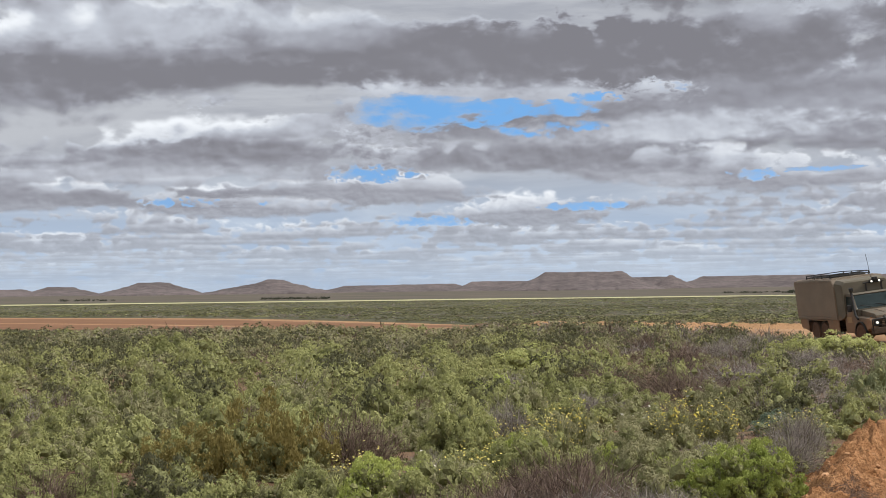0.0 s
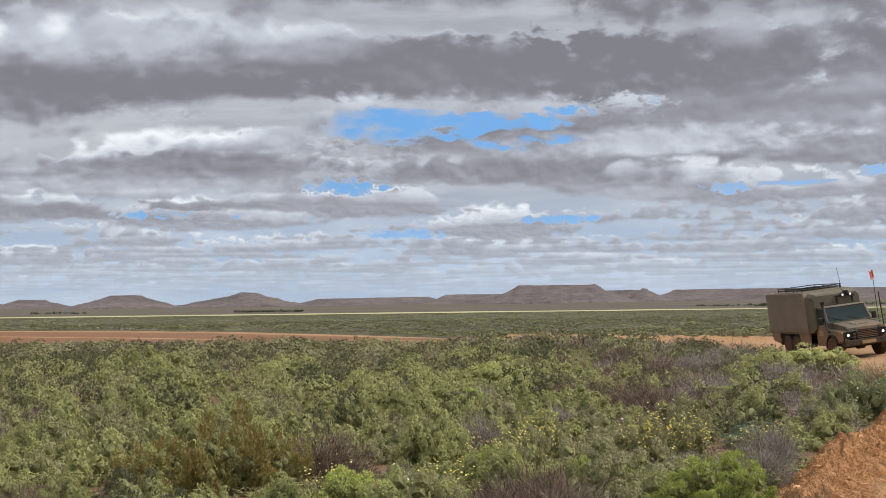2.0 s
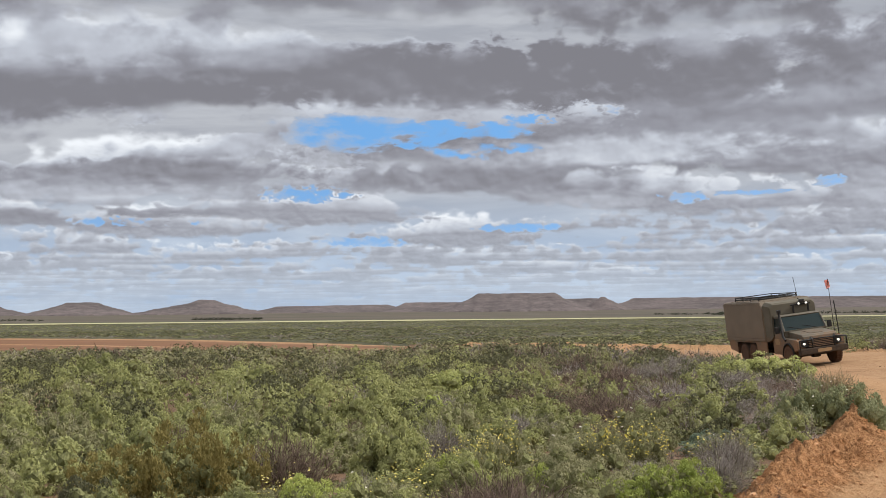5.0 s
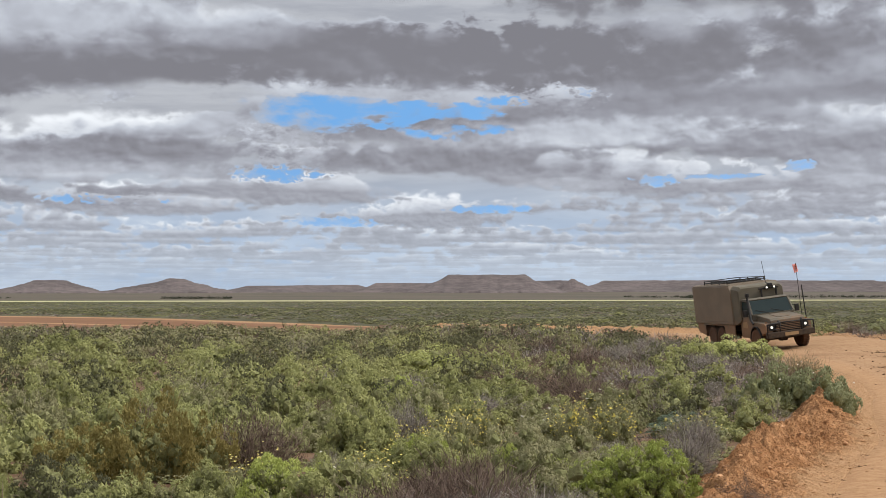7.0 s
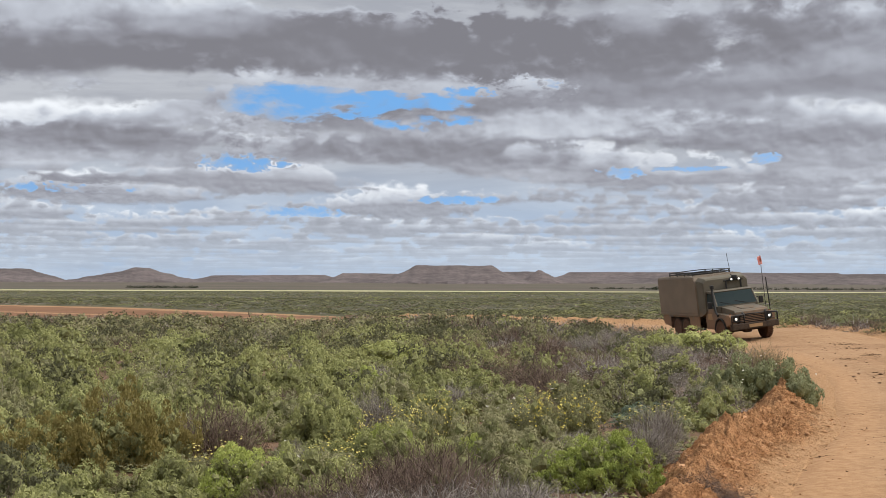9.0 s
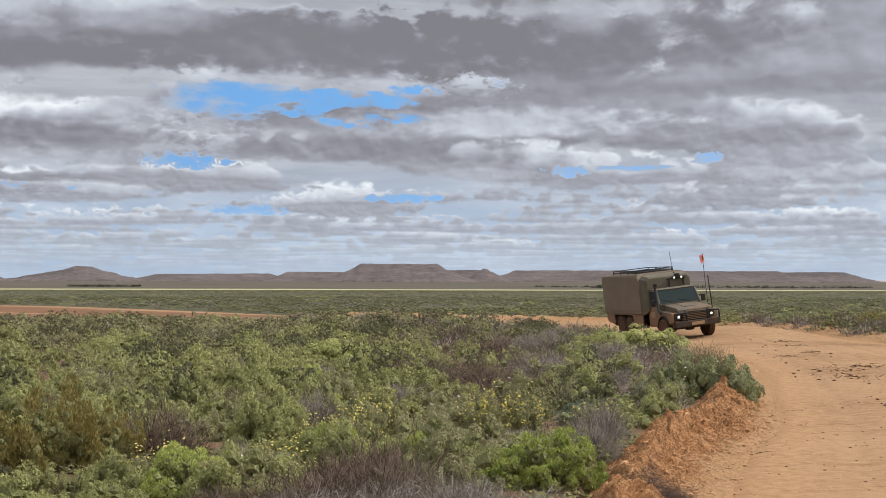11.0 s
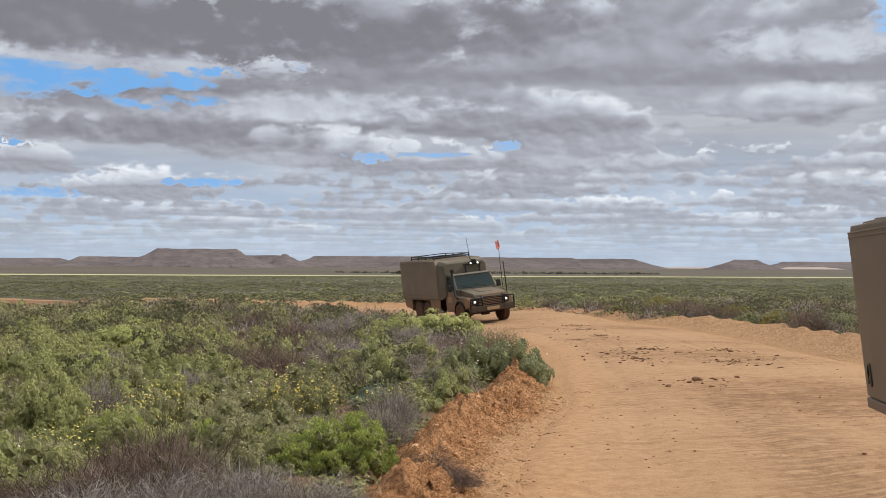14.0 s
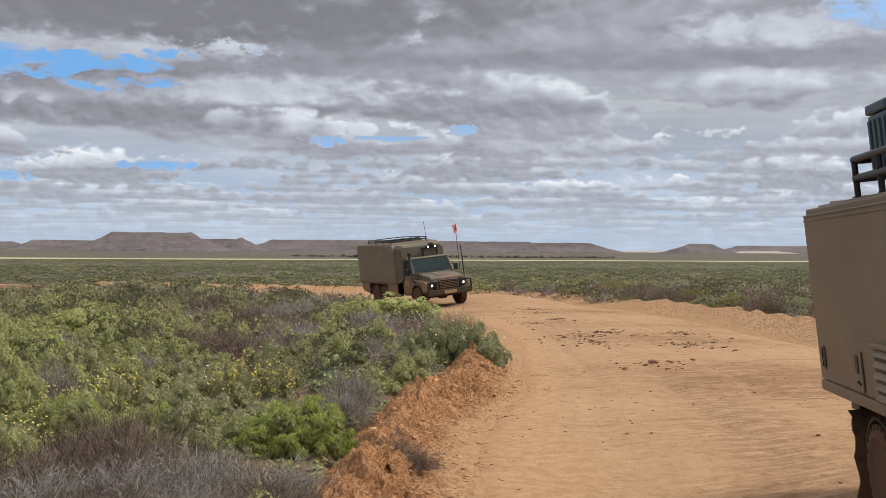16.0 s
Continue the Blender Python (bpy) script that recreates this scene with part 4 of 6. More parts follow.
KEYS_FRONT = [("greytwig", 1.90, 8.75, 0.50, 0.36), ("greytwig", 1.45, 9.05, 0.52, 0.42), ("brown", 1.00, 9.7, 0.56, 0.58), ("greytwig", 0.95, 8.9, 0.50, 0.40), ("brown", 0.45, 9.5, 0.52, 0.48), ("greytwig", 0.40, 8.9, 0.50, 0.36), ("brown", 0.72, 10.2, 0.40, 0.48), ("brown", -0.15, 9.3, 0.50, 0.38), ("greytwig", 1.55, 9.6, 0.36, 0.30), ("greytwig", 1.3, 8.4, 0.5, 0.3), ("brown", 1.75, 8.3, 0.5, 0.3), ("brown", 0.7, 8.3, 0.5, 0.28), ("greytwig", 0.1, 8.3, 0.5, 0.28), ("bright", 0.72, 12.7, 0.34, 0.38),
              ("blue", 4.1, 15.6, 0.34, 0.22), ("blue", 4.35, 16.4, 0.34, 0.24), ("deep", 4.2, 15.2, 0.36, 0.36), ("brownlow", 3.22, 10.15, 0.24, 0.30), ("brownlow", 3.36, 9.9, 0.20, 0.22), ("brownlow", 3.5, 11.4, 0.20, 0.24),
              ("whiteflow", 3.97, 19.1, 0.46, 0.40), ("whiteflow", 2.4, 15.2, 0.40, 0.34), ("whiteflow", -0.1, 11.2, 0.3, 0.36)]
KEYS_YELLOW = [("yelshrub", 2.55, 14.3, 0.28, 0.46), ("yelshrub", 2.85, 14.5, 0.30, 0.48), ("yelshrub", 3.15, 14.7, 0.28, 0.46), ("yelshrub", 2.70, 14.9, 0.26, 0.46), ("yelshrub", 1.40, 13.7, 0.26, 0.50),
               ("yelshrub", 1.20, 13.5, 0.22, 0.48), ("yelshrub", 0.90, 12.8, 0.22, 0.44), ("yelshrub", 0.60, 12.9, 0.18, 0.40), ("yelshrub", 4.20, 15.1, 0.36, 0.30), ("yelshrub", 0.26, 11.5, 0.32, 0.36), ("yelshrub", -0.75, 11.0, 0.28, 0.38)]
KEYS_DRY = [(("brown", "greytwig")[k % 2], x, y, s, 0.62 * s) for k, (x, y, s) in enumerate(((3.0, 17.8, 0.5), (2.2, 19.0, 0.6), (4.9, 20.9, 0.6), (6.2, 22.0, 0.6), (5.0, 25.4, 0.8), (7.3, 25.0, 0.8), (3.2, 24.0, 0.8), (8.1, 28.5, 0.9), (5.6, 30.0, 1.0), (7.5, 33.5, 1.0), (3.6, 32.5, 1.0), (1.2, 22.5, 0.7), (-0.4, 19.0, 0.5), (9.3, 38.0, 1.0), (6.3, 39.0, 1.1), (2.9, 13.6, 0.36), (3.75, 14.2, 0.36), (2.55, 12.9, 0.32)))]
rk = np.random.default_rng(5)
models = {}
SHRUBS = KEYS_NEAR + KEYS_MID + KEYS_FRONT + KEYS_YELLOW + KEYS_DRY
for kind, x, y, s, h in SHRUBS:
    m = place(None, x, y, rk.uniform(0, 6.28), s, h)
    if kind in models and models[kind][1] % 5 != 0:
        ob = copy_thing(models[kind][0], m)
        models[kind][1] += 1
    else:
        ob = make_shrub(kind, rk)
        models[kind] = [ob, 1]
    ob.matrix_basis = m
# a ragged hedge of darker shrubs behind the outer bank
hedge = EDGE_B[96:190:3]
for k, (hx, hy) in enumerate(hedge):
    for j in range(3):
        kind = ("brown", "deep", "brown", "brown", "straw", "brown", "blue", "ochre")[rk.integers(0, 8)]
        s = rk.uniform(0.40, 0.85)
        m = place(None, hx + 2.2 + rk.uniform(0, 1.9), hy + rk.uniform(-0.6, 0.6), rk.uniform(0, 6.28), s, s * rk.uniform(0.7, 1.0) * (0.4 if kind == "blue" else 1.0))
        ob = copy_thing(models[kind][0], m)
        ob.matrix_basis = m
KEY_XY = np.array([(x, y, s) for _, x, y, s, _ in SHRUBS])


def free_of_keys(x, y):
    d = np.hypot(x[:, None] - KEY_XY[None, :, 0], y[:, None] - KEY_XY[None, :, 1]) - KEY_XY[None, :, 2] * 0.9
    return d.min(1) > np.where(np.hypot(x, y) < 22, 0.16, 0.05)

# ---- the scrub of the plain, as far as it can be told apart ----
def wedge(r0, r1, density, r):
    """Spots over the part of the plain that the walk sees, none on the track or its banks."""
    a0, a1 = radians(-20.5), radians(40)
    cell = 1 / math.sqrt(density)
    gx_, gy_ = np.meshgrid(np.arange(r1 * math.sin(a0), r1 * math.sin(a1), cell), np.arange(r0 * math.cos(a1), r1, cell))
    gx_ = gx_ + (np.arange(gx_.shape[0])[:, None] % 2) * 0.5 * cell
    x = (gx_ + r.uniform(-0.6, 0.6, gx_.shape) * cell).ravel()
    y = (gy_ + r.uniform(-0.6, 0.6, gy_.shape) * cell).ravel()
    d, a = np.hypot(x, y), np.arctan2(x, y)
    inside = (d > r0) & (d < r1) & (a > a0) & (a < a1)
    x, y = x[inside], y[inside]
    keep = ~on_track(x, y)
    return x[keep], y[keep]


def clear(x, y, ga, gb):
    return (edge_distance(x, y, EDGE_A) > ga) & (edge_distance(x, y, EDGE_B) > gb)


def kind_of(x, y, r):
    """0 green, 1 grey-green, 2 brown twigs, 3 grey twigs, 4 bright, 5 dull olive with shade in its colour."""
    v = fbm(x, y, 0.28, 11.0) + 0.4 * fbm(x, y, 1.1, 3.0) + 0.55 * r.normal(size=x.shape)
    dry = 0.8 * fbm(x, y, 0.16, 21.0) + 0.42 * r.normal(size=x.shape) + 1.05 * smooth(1, 7, x) * smooth(70, 30, y) * smooth(12, 18, y) + 0.25 * smooth(30, 60, np.hypot(x, y))
    k = np.where(v > 1.4, 4, np.where(v > -0.35, 0, 1))
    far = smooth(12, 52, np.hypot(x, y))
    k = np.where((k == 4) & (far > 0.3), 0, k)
    # far off, most bushes take the olive that is darkened for shade
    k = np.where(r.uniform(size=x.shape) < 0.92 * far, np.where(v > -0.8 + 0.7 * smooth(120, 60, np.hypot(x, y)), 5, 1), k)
    k = np.where(dry > 0.66, np.where(v > 0, 2, 3), k)
    return np.where(r.uniform(size=x.shape) < 0.06, 5, k)


KIND_MATS = [M_GREEN, M_GREYGREEN, M_BROWN, M_GREY, M_BRIGHT, M_SHADED_OLIVE]
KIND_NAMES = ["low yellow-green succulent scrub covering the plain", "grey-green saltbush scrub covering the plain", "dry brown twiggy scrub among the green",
              "dry grey twiggy scrub among the green", "fresh bright green scrub on the plain", "dull olive scrub on the plain, shade between bushes put into its colour"]


core_of = [M_HEART, M_HEART, M_BROWN, M_BROWN, M_HEART, M_HEART]


def scatter(x, y, size, tall, makers, r, name="scrub"):
    """Bakes many bushes into one mesh a kind. makers: kind -> list of leaf sets of radius 1."""
    k = kind_of(x, y, r)
    z = plain_height(x, y)
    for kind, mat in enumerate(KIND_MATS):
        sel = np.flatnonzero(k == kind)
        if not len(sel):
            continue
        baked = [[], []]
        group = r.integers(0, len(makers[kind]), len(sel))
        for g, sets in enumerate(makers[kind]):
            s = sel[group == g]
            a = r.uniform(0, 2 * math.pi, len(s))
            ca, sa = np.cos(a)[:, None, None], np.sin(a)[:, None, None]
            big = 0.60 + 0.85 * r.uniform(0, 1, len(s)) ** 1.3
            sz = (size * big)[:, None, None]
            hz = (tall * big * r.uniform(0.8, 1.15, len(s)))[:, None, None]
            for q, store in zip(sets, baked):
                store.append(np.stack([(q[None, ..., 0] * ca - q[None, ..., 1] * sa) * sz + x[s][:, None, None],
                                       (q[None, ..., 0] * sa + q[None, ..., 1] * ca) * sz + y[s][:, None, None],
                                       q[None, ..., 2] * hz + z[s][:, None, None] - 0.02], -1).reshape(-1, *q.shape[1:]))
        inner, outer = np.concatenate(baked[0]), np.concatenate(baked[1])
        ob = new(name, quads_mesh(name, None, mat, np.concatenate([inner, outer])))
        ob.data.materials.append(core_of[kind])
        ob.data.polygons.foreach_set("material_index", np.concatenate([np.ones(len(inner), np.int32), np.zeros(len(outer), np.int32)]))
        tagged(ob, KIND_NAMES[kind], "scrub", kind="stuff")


def maker_set(r, tufts, inner, leaves, leaf, size, twigs, twig_w, heart, n=4):
    """Bushes as (dark inner twigs, leaves) for each kind."""
    def mound(k):
        knots, q = tufted(r, tufts, inner, leaves, leaf * k, size * k)
        return np.concatenate([core(r, heart, 0.55, 0.7, 0.26), knots]), q
    green = [mound(1.0) for _ in range(n)]
    dry = lambda ln: [(core(r, heart, 0.55), twiggy(r, twigs, ln, twig_w)) for _ in range(n)]
    return [green, [mound(0.9) for _ in range(n)], dry(0.42), dry(0.45), green, green]


rs = np.random.default_rng(11)
x, y = wedge(7.0, 13, 2.5, rs)
ok = clear(x, y, 1.0, 2.4) & free_of_keys(x, y) & ((x < -0.3) | (np.hypot(x, y) > 10.4))
scatter(x[ok], y[ok], 0.34, 0.42, maker_set(rs, 48, 8, 86, 0.058, 0.21, 1100, 0.014, 20), rs)
x, y = wedge(13, 22, 2.4, rs)
ok = clear(x, y, 1.15, 2.4) & free_of_keys(x, y)
scatter(x[ok], y[ok], 0.345, 0.41, maker_set(rs, 28, 8, 54, 0.088, 0.26, 420, 0.018, 20), rs)
# low growth between the near bushes
x, y = wedge(7.0, 24, 3.6, rs)
ok = clear(x, y, 0.85, 2.4)
scatter(x[ok], y[ok], 0.26, 0.15, maker_set(rs, 11, 4, 15, 0.12, 0.30, 110, 0.03, 4), rs, "undergrowth")
x, y = wedge(22, 48, 1.7, rs)
ok = clear(x, y, 1.15, 2.2) & free_of_keys(x, y)
scatter(x[ok], y[ok], 0.39, 0.44, maker_set(rs, 15, 4, 23, 0.130, 0.31, 130, 0.03, 8), rs)
x, y = wedge(48, 80, 0.75, rs)
ok = clear(x, y, 0.6, 0.6) & ((y < 60) | (x > 2.0) | (edge_distance(x, y, EDGE_A) > 12.0))
scatter(x[ok], y[ok], 0.66, 0.50, maker_set(rs, 11, 3, 14, 0.160, 0.31, 90, 0.05, 3), rs)
# taller growth inside the bend hides the track beyond it
x, y = wedge(46, 74, 0.7, rs)
ok = clear(x, y, 0.8, 0.8) & (np.arctan2(x, y) > radians(4.6)) & (np.arctan2(x, y) < radians(12.6)) & (x < 13)
scatter(x[ok], y[ok], 0.66, 0.60, maker_set(rs, 11, 3, 14, 0.16, 0.31, 90, 0.05, 3), rs)
x, y = wedge(80, 130, 0.50, rs)
ok = clear(x, y, 0.6, 0.6) & ((x > 2.0) | (edge_distance(x, y, EDGE_A) > 13.0 * rs.uniform(0.35, 1.0, len(x))))
scatter(x[ok], y[ok], 0.80, 0.32, maker_set(rs, 5, 2, 13, 0.18, 0.38, 45, 0.07, 2), rs)
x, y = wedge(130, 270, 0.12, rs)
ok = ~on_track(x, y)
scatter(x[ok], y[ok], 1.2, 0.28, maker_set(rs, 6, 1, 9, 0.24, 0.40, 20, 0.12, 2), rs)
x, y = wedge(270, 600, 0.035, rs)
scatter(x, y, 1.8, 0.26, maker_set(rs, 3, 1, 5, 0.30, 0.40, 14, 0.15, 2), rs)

# ---- vehicles ----
def paint(name, dark, light, dust, amount, rough=0.55):
    """Matt paint with dried mud: splashes with a shape of their own, thicker low down where the wheels throw it."""
    m = bpy.data.materials.new(name)
    m.use_nodes = True
    t = m.node_tree
    b = t.nodes["Principled BSDF"]
    at = t.nodes.new("ShaderNodeTexCoord").outputs["Object"]
    big = node(t, "ShaderNodeTexNoise", {"Vector": at, "Scale": 1.3, "Detail": 5.0}).outputs[0]
    fine = node(t, "ShaderNodeTexNoise", {"Vector": at, "Scale": 9.0, "Detail": 8.0, "Roughness": 0.7}).outputs[0]
    z = node(t, "ShaderNodeSeparateXYZ", {0: at}).outputs[2]
    splash = ramp(t, calc(t, "ADD", calc(t, "ADD", calc(t, "MULTIPLY", big, 0.7), calc(t, "MULTIPLY", fine, 0.7)), ramp(t, z, 1.9, 0.4, -0.15, 0.40)), 0.72, 1.02, 0.0, amount)
    col = blend(t, ramp(t, big, 0.3, 0.7), dark, light)
    col = blend(t, splash, col, dust)
    t.links.new(col, b.inputs["Base Color"])
    t.links.new(calc(t, "ADD", rough, calc(t, "MULTIPLY", splash, 0.35)), b.inputs["Roughness"])
    b.inputs["Specular IOR Level"].default_value = 0.35
    bp = node(t, "ShaderNodeBump", {"Height": calc(t, "ADD", fine, splash), "Strength": 0.35, "Distance": 0.01})
    t.links.new(bp.outputs[0], b.inputs["Normal"])
    return m


DUST = (0.27, 0.148, 0.080)
M_OLIVE = paint("olive_drab_paint", (0.112, 0.096, 0.070), (0.152, 0.130, 0.095), DUST, 0.78)
M_PANEL = paint("olive_brown_panel", (0.178, 0.137, 0.096), (0.208, 0.162, 0.115), DUST, 0.25, 0.6)
M_CANVAS = paint("olive_canvas", (0.115, 0.10, 0.072), (0.15, 0.132, 0.098), DUST, 0.5, 0.85)
M_BLACK = material("black_steel", (0.012, 0.012, 0.012), (0.03, 0.028, 0.026), 4.0, 0.5, 0.0, 40.0)
M_TYRE = paint("muddy_rubber", (0.018, 0.017, 0.016), (0.03, 0.028, 0.026), (0.125, 0.066, 0.038), 0.8, 0.85)
M_RIM = paint("muddy_rim", (0.09, 0.08, 0.06), (0.12, 0.105, 0.08), DUST, 0.9, 0.7)
M_UNDER = material("muddy_chassis", (0.03, 0.025, 0.02), (0.09, 0.06, 0.04), 6.0, 0.9, 0.005, 30.0)
M_FLAG = material("orange_red_flag", (0.75, 0.25, 0.20), (0.88, 0.55, 0.50), 3.0, 0.8, 0.0, 60.0)
M_PLATE = material("dusty_plate", (0.30, 0.19, 0.095), (0.38, 0.25, 0.13), 8.0, 0.7, 0.0, 60.0)
M_CRATE = material("blue_grey_plastic", (0.045, 0.075, 0.095), (0.07, 0.11, 0.135), 3.0, 0.5, 0.0, 50.0)
M_LAMP = bpy.data.materials.new("lit_headlamp")
M_LAMP.use_nodes = True
M_LAMP.node_tree.nodes["Principled BSDF"].inputs["Emission Color"].default_value = (1.0, 0.93, 0.78, 1)
M_LAMP.node_tree.nodes["Principled BSDF"].inputs["Emission Strength"].default_value = 1.1
M_GLASS = bpy.data.materials.new("dark_window_glass")
M_GLASS.use_nodes = True
_g = M_GLASS.node_tree.nodes["Principled BSDF"]
_g.inputs["Base Color"].default_value = (0.06, 0.085, 0.088, 1)
_g.inputs["Roughness"].default_value, _g.inputs["IOR"].default_value = 0.12, 1.35
_g.inputs["Specular IOR Level"].default_value = 0.35
M_AMBER = material("amber_lens", (0.20, 0.075, 0.02), (0.26, 0.10, 0.03), 10.0, 0.3)


def part(name, bm, mat, parent, label="", flat=True):
    me = bpy.data.meshes.new(name)
    bmesh.ops.recalc_face_normals(bm, faces=bm.faces[:])
    bm.to_mesh(me)
    bm.free()
    if not flat:
        me.polygons.foreach_set("use_smooth", np.ones(len(me.polygons), bool))
    me.materials.append(mat)
    ob = new(name, me)
    ob.parent = parent
    if label:
        ob["label"] = label
    return ob


def slab(bm, size, at=(0, 0, 0), turn=(0, 0, 0), bevel=0.0):
    made = bmesh.ops.create_cube(bm, size=1, matrix=pose(*at, *turn) @ Matrix.Diagonal((*size, 1)))["verts"]
    if bevel:
        edges = list({e for v in made for e in v.link_edges})
        bmesh.ops.bevel(bm, geom=edges, offset=bevel, segments=2, affect="EDGES", profile=0.6)
    return bm


def prism(bm, outline, y0, y1, bevel=0.0):
    """A side outline of (x, z) drawn out from y0 to y1."""
    a = [bm.verts.new((x, y0, z)) for x, z in outline]
    b = [bm.verts.new((x, y1, z)) for x, z in outline]
    n = len(a)
    faces = [bm.faces.new(a), bm.faces.new(b[::-1])]
    for i in range(n):
        faces.append(bm.faces.new((a[i], b[i], b[(i + 1) % n], a[(i + 1) % n])))
    if bevel:
        edges = list({e for f in faces[:2] for e in f.edges})
        bmesh.ops.bevel(bm, geom=edges, offset=bevel, segments=2, affect="EDGES", profile=0.6)
    return bm


def rod(bm, points, r, seg=7):
    """A round bar along points."""
    rings = []
    for i, p in enumerate(points):
        p = Vector(p)
        d = (Vector(points[min(i + 1, len(points) - 1)]) - Vector(points[max(i - 1, 0)])).normalized()
        q = d.to_track_quat("Z", "Y")
        rings.append([bm.verts.new(p + q @ Vector((r * math.cos(a), r * math.sin(a), 0))) for a in [2 * math.pi * k / seg for k in range(seg)]])
    for a, b in zip(rings, rings[1:]):
        for k in range(seg):
            bm.faces.new((a[k], a[(k + 1) % seg], b[(k + 1) % seg], b[k]))
    bm.faces.new(rings[0][::-1])
    bm.faces.new(rings[-1])
    return bm


def lathe(bm, outline, seg=28, m=Matrix()):
    """Turns (radius, y) points about the y axis."""
    rings = [[bm.verts.new(m @ Vector((r * math.cos(a), y, r * math.sin(a)))) for a in [2 * math.pi * k / seg for k in range(seg)]] for r, y in outline]
    for a, b in zip(rings, rings[1:]):
        for k in range(seg):
            bm.faces.new((a[k], a[(k + 1) % seg], b[(k + 1) % seg], b[k]))
    if outline[0][0] > 0.001:
        bm.faces.new(rings[0][::-1])
    if outline[-1][0] > 0.001:
        bm.faces.new(rings[-1])
    return bm


def arch(x, r, n=9, z=0.42):
    """Outline of a wheel arch from its front foot over to its rear one."""
    return [(x + r * math.cos(math.pi * k / n), z + r * math.sin(math.pi * k / n)) for k in range(n + 1)]


def wheel(parent, x, y, z=0.41, name="wheel", turn=0.0, upright=True):
    """Muddy off-road tyre with lugs on a steel rim."""
    w = new(name)
    w.parent = parent
    w.matrix_basis = pose(x, y, z, 0, 0, turn)
    bm = lathe(bmesh.new(), [(0.24, -0.11), (0.33, -0.13), (0.385, -0.12), (0.395, -0.09), (0.395, 0.09), (0.385, 0.12), (0.33, 0.13), (0.24, 0.11)], 30)
    for k in range(26):
        for s in (-1, 1):
            a = 360 * (k + 0.25 * s) / 26
            slab(bm, (0.05, 0.10, 0.035), (0.405 * math.cos(radians(a)), 0.065 * s, 0.405 * math.sin(radians(a))), (0, -a + 90, 0))
    part("tyre", bm, M_TYRE, w)
    side = -1 if y < 0 else 1
    bm = lathe(bmesh.new(), [(0.001, side * 0.04), (0.08, side * 0.07), (0.12, side * 0.035), (0.20, side * 0.06), (0.245, side * 0.11), (0.25, side * 0.02)], 24)
    part("rim", bm, M_RIM, w, "mud-caked steel rim")
    return w


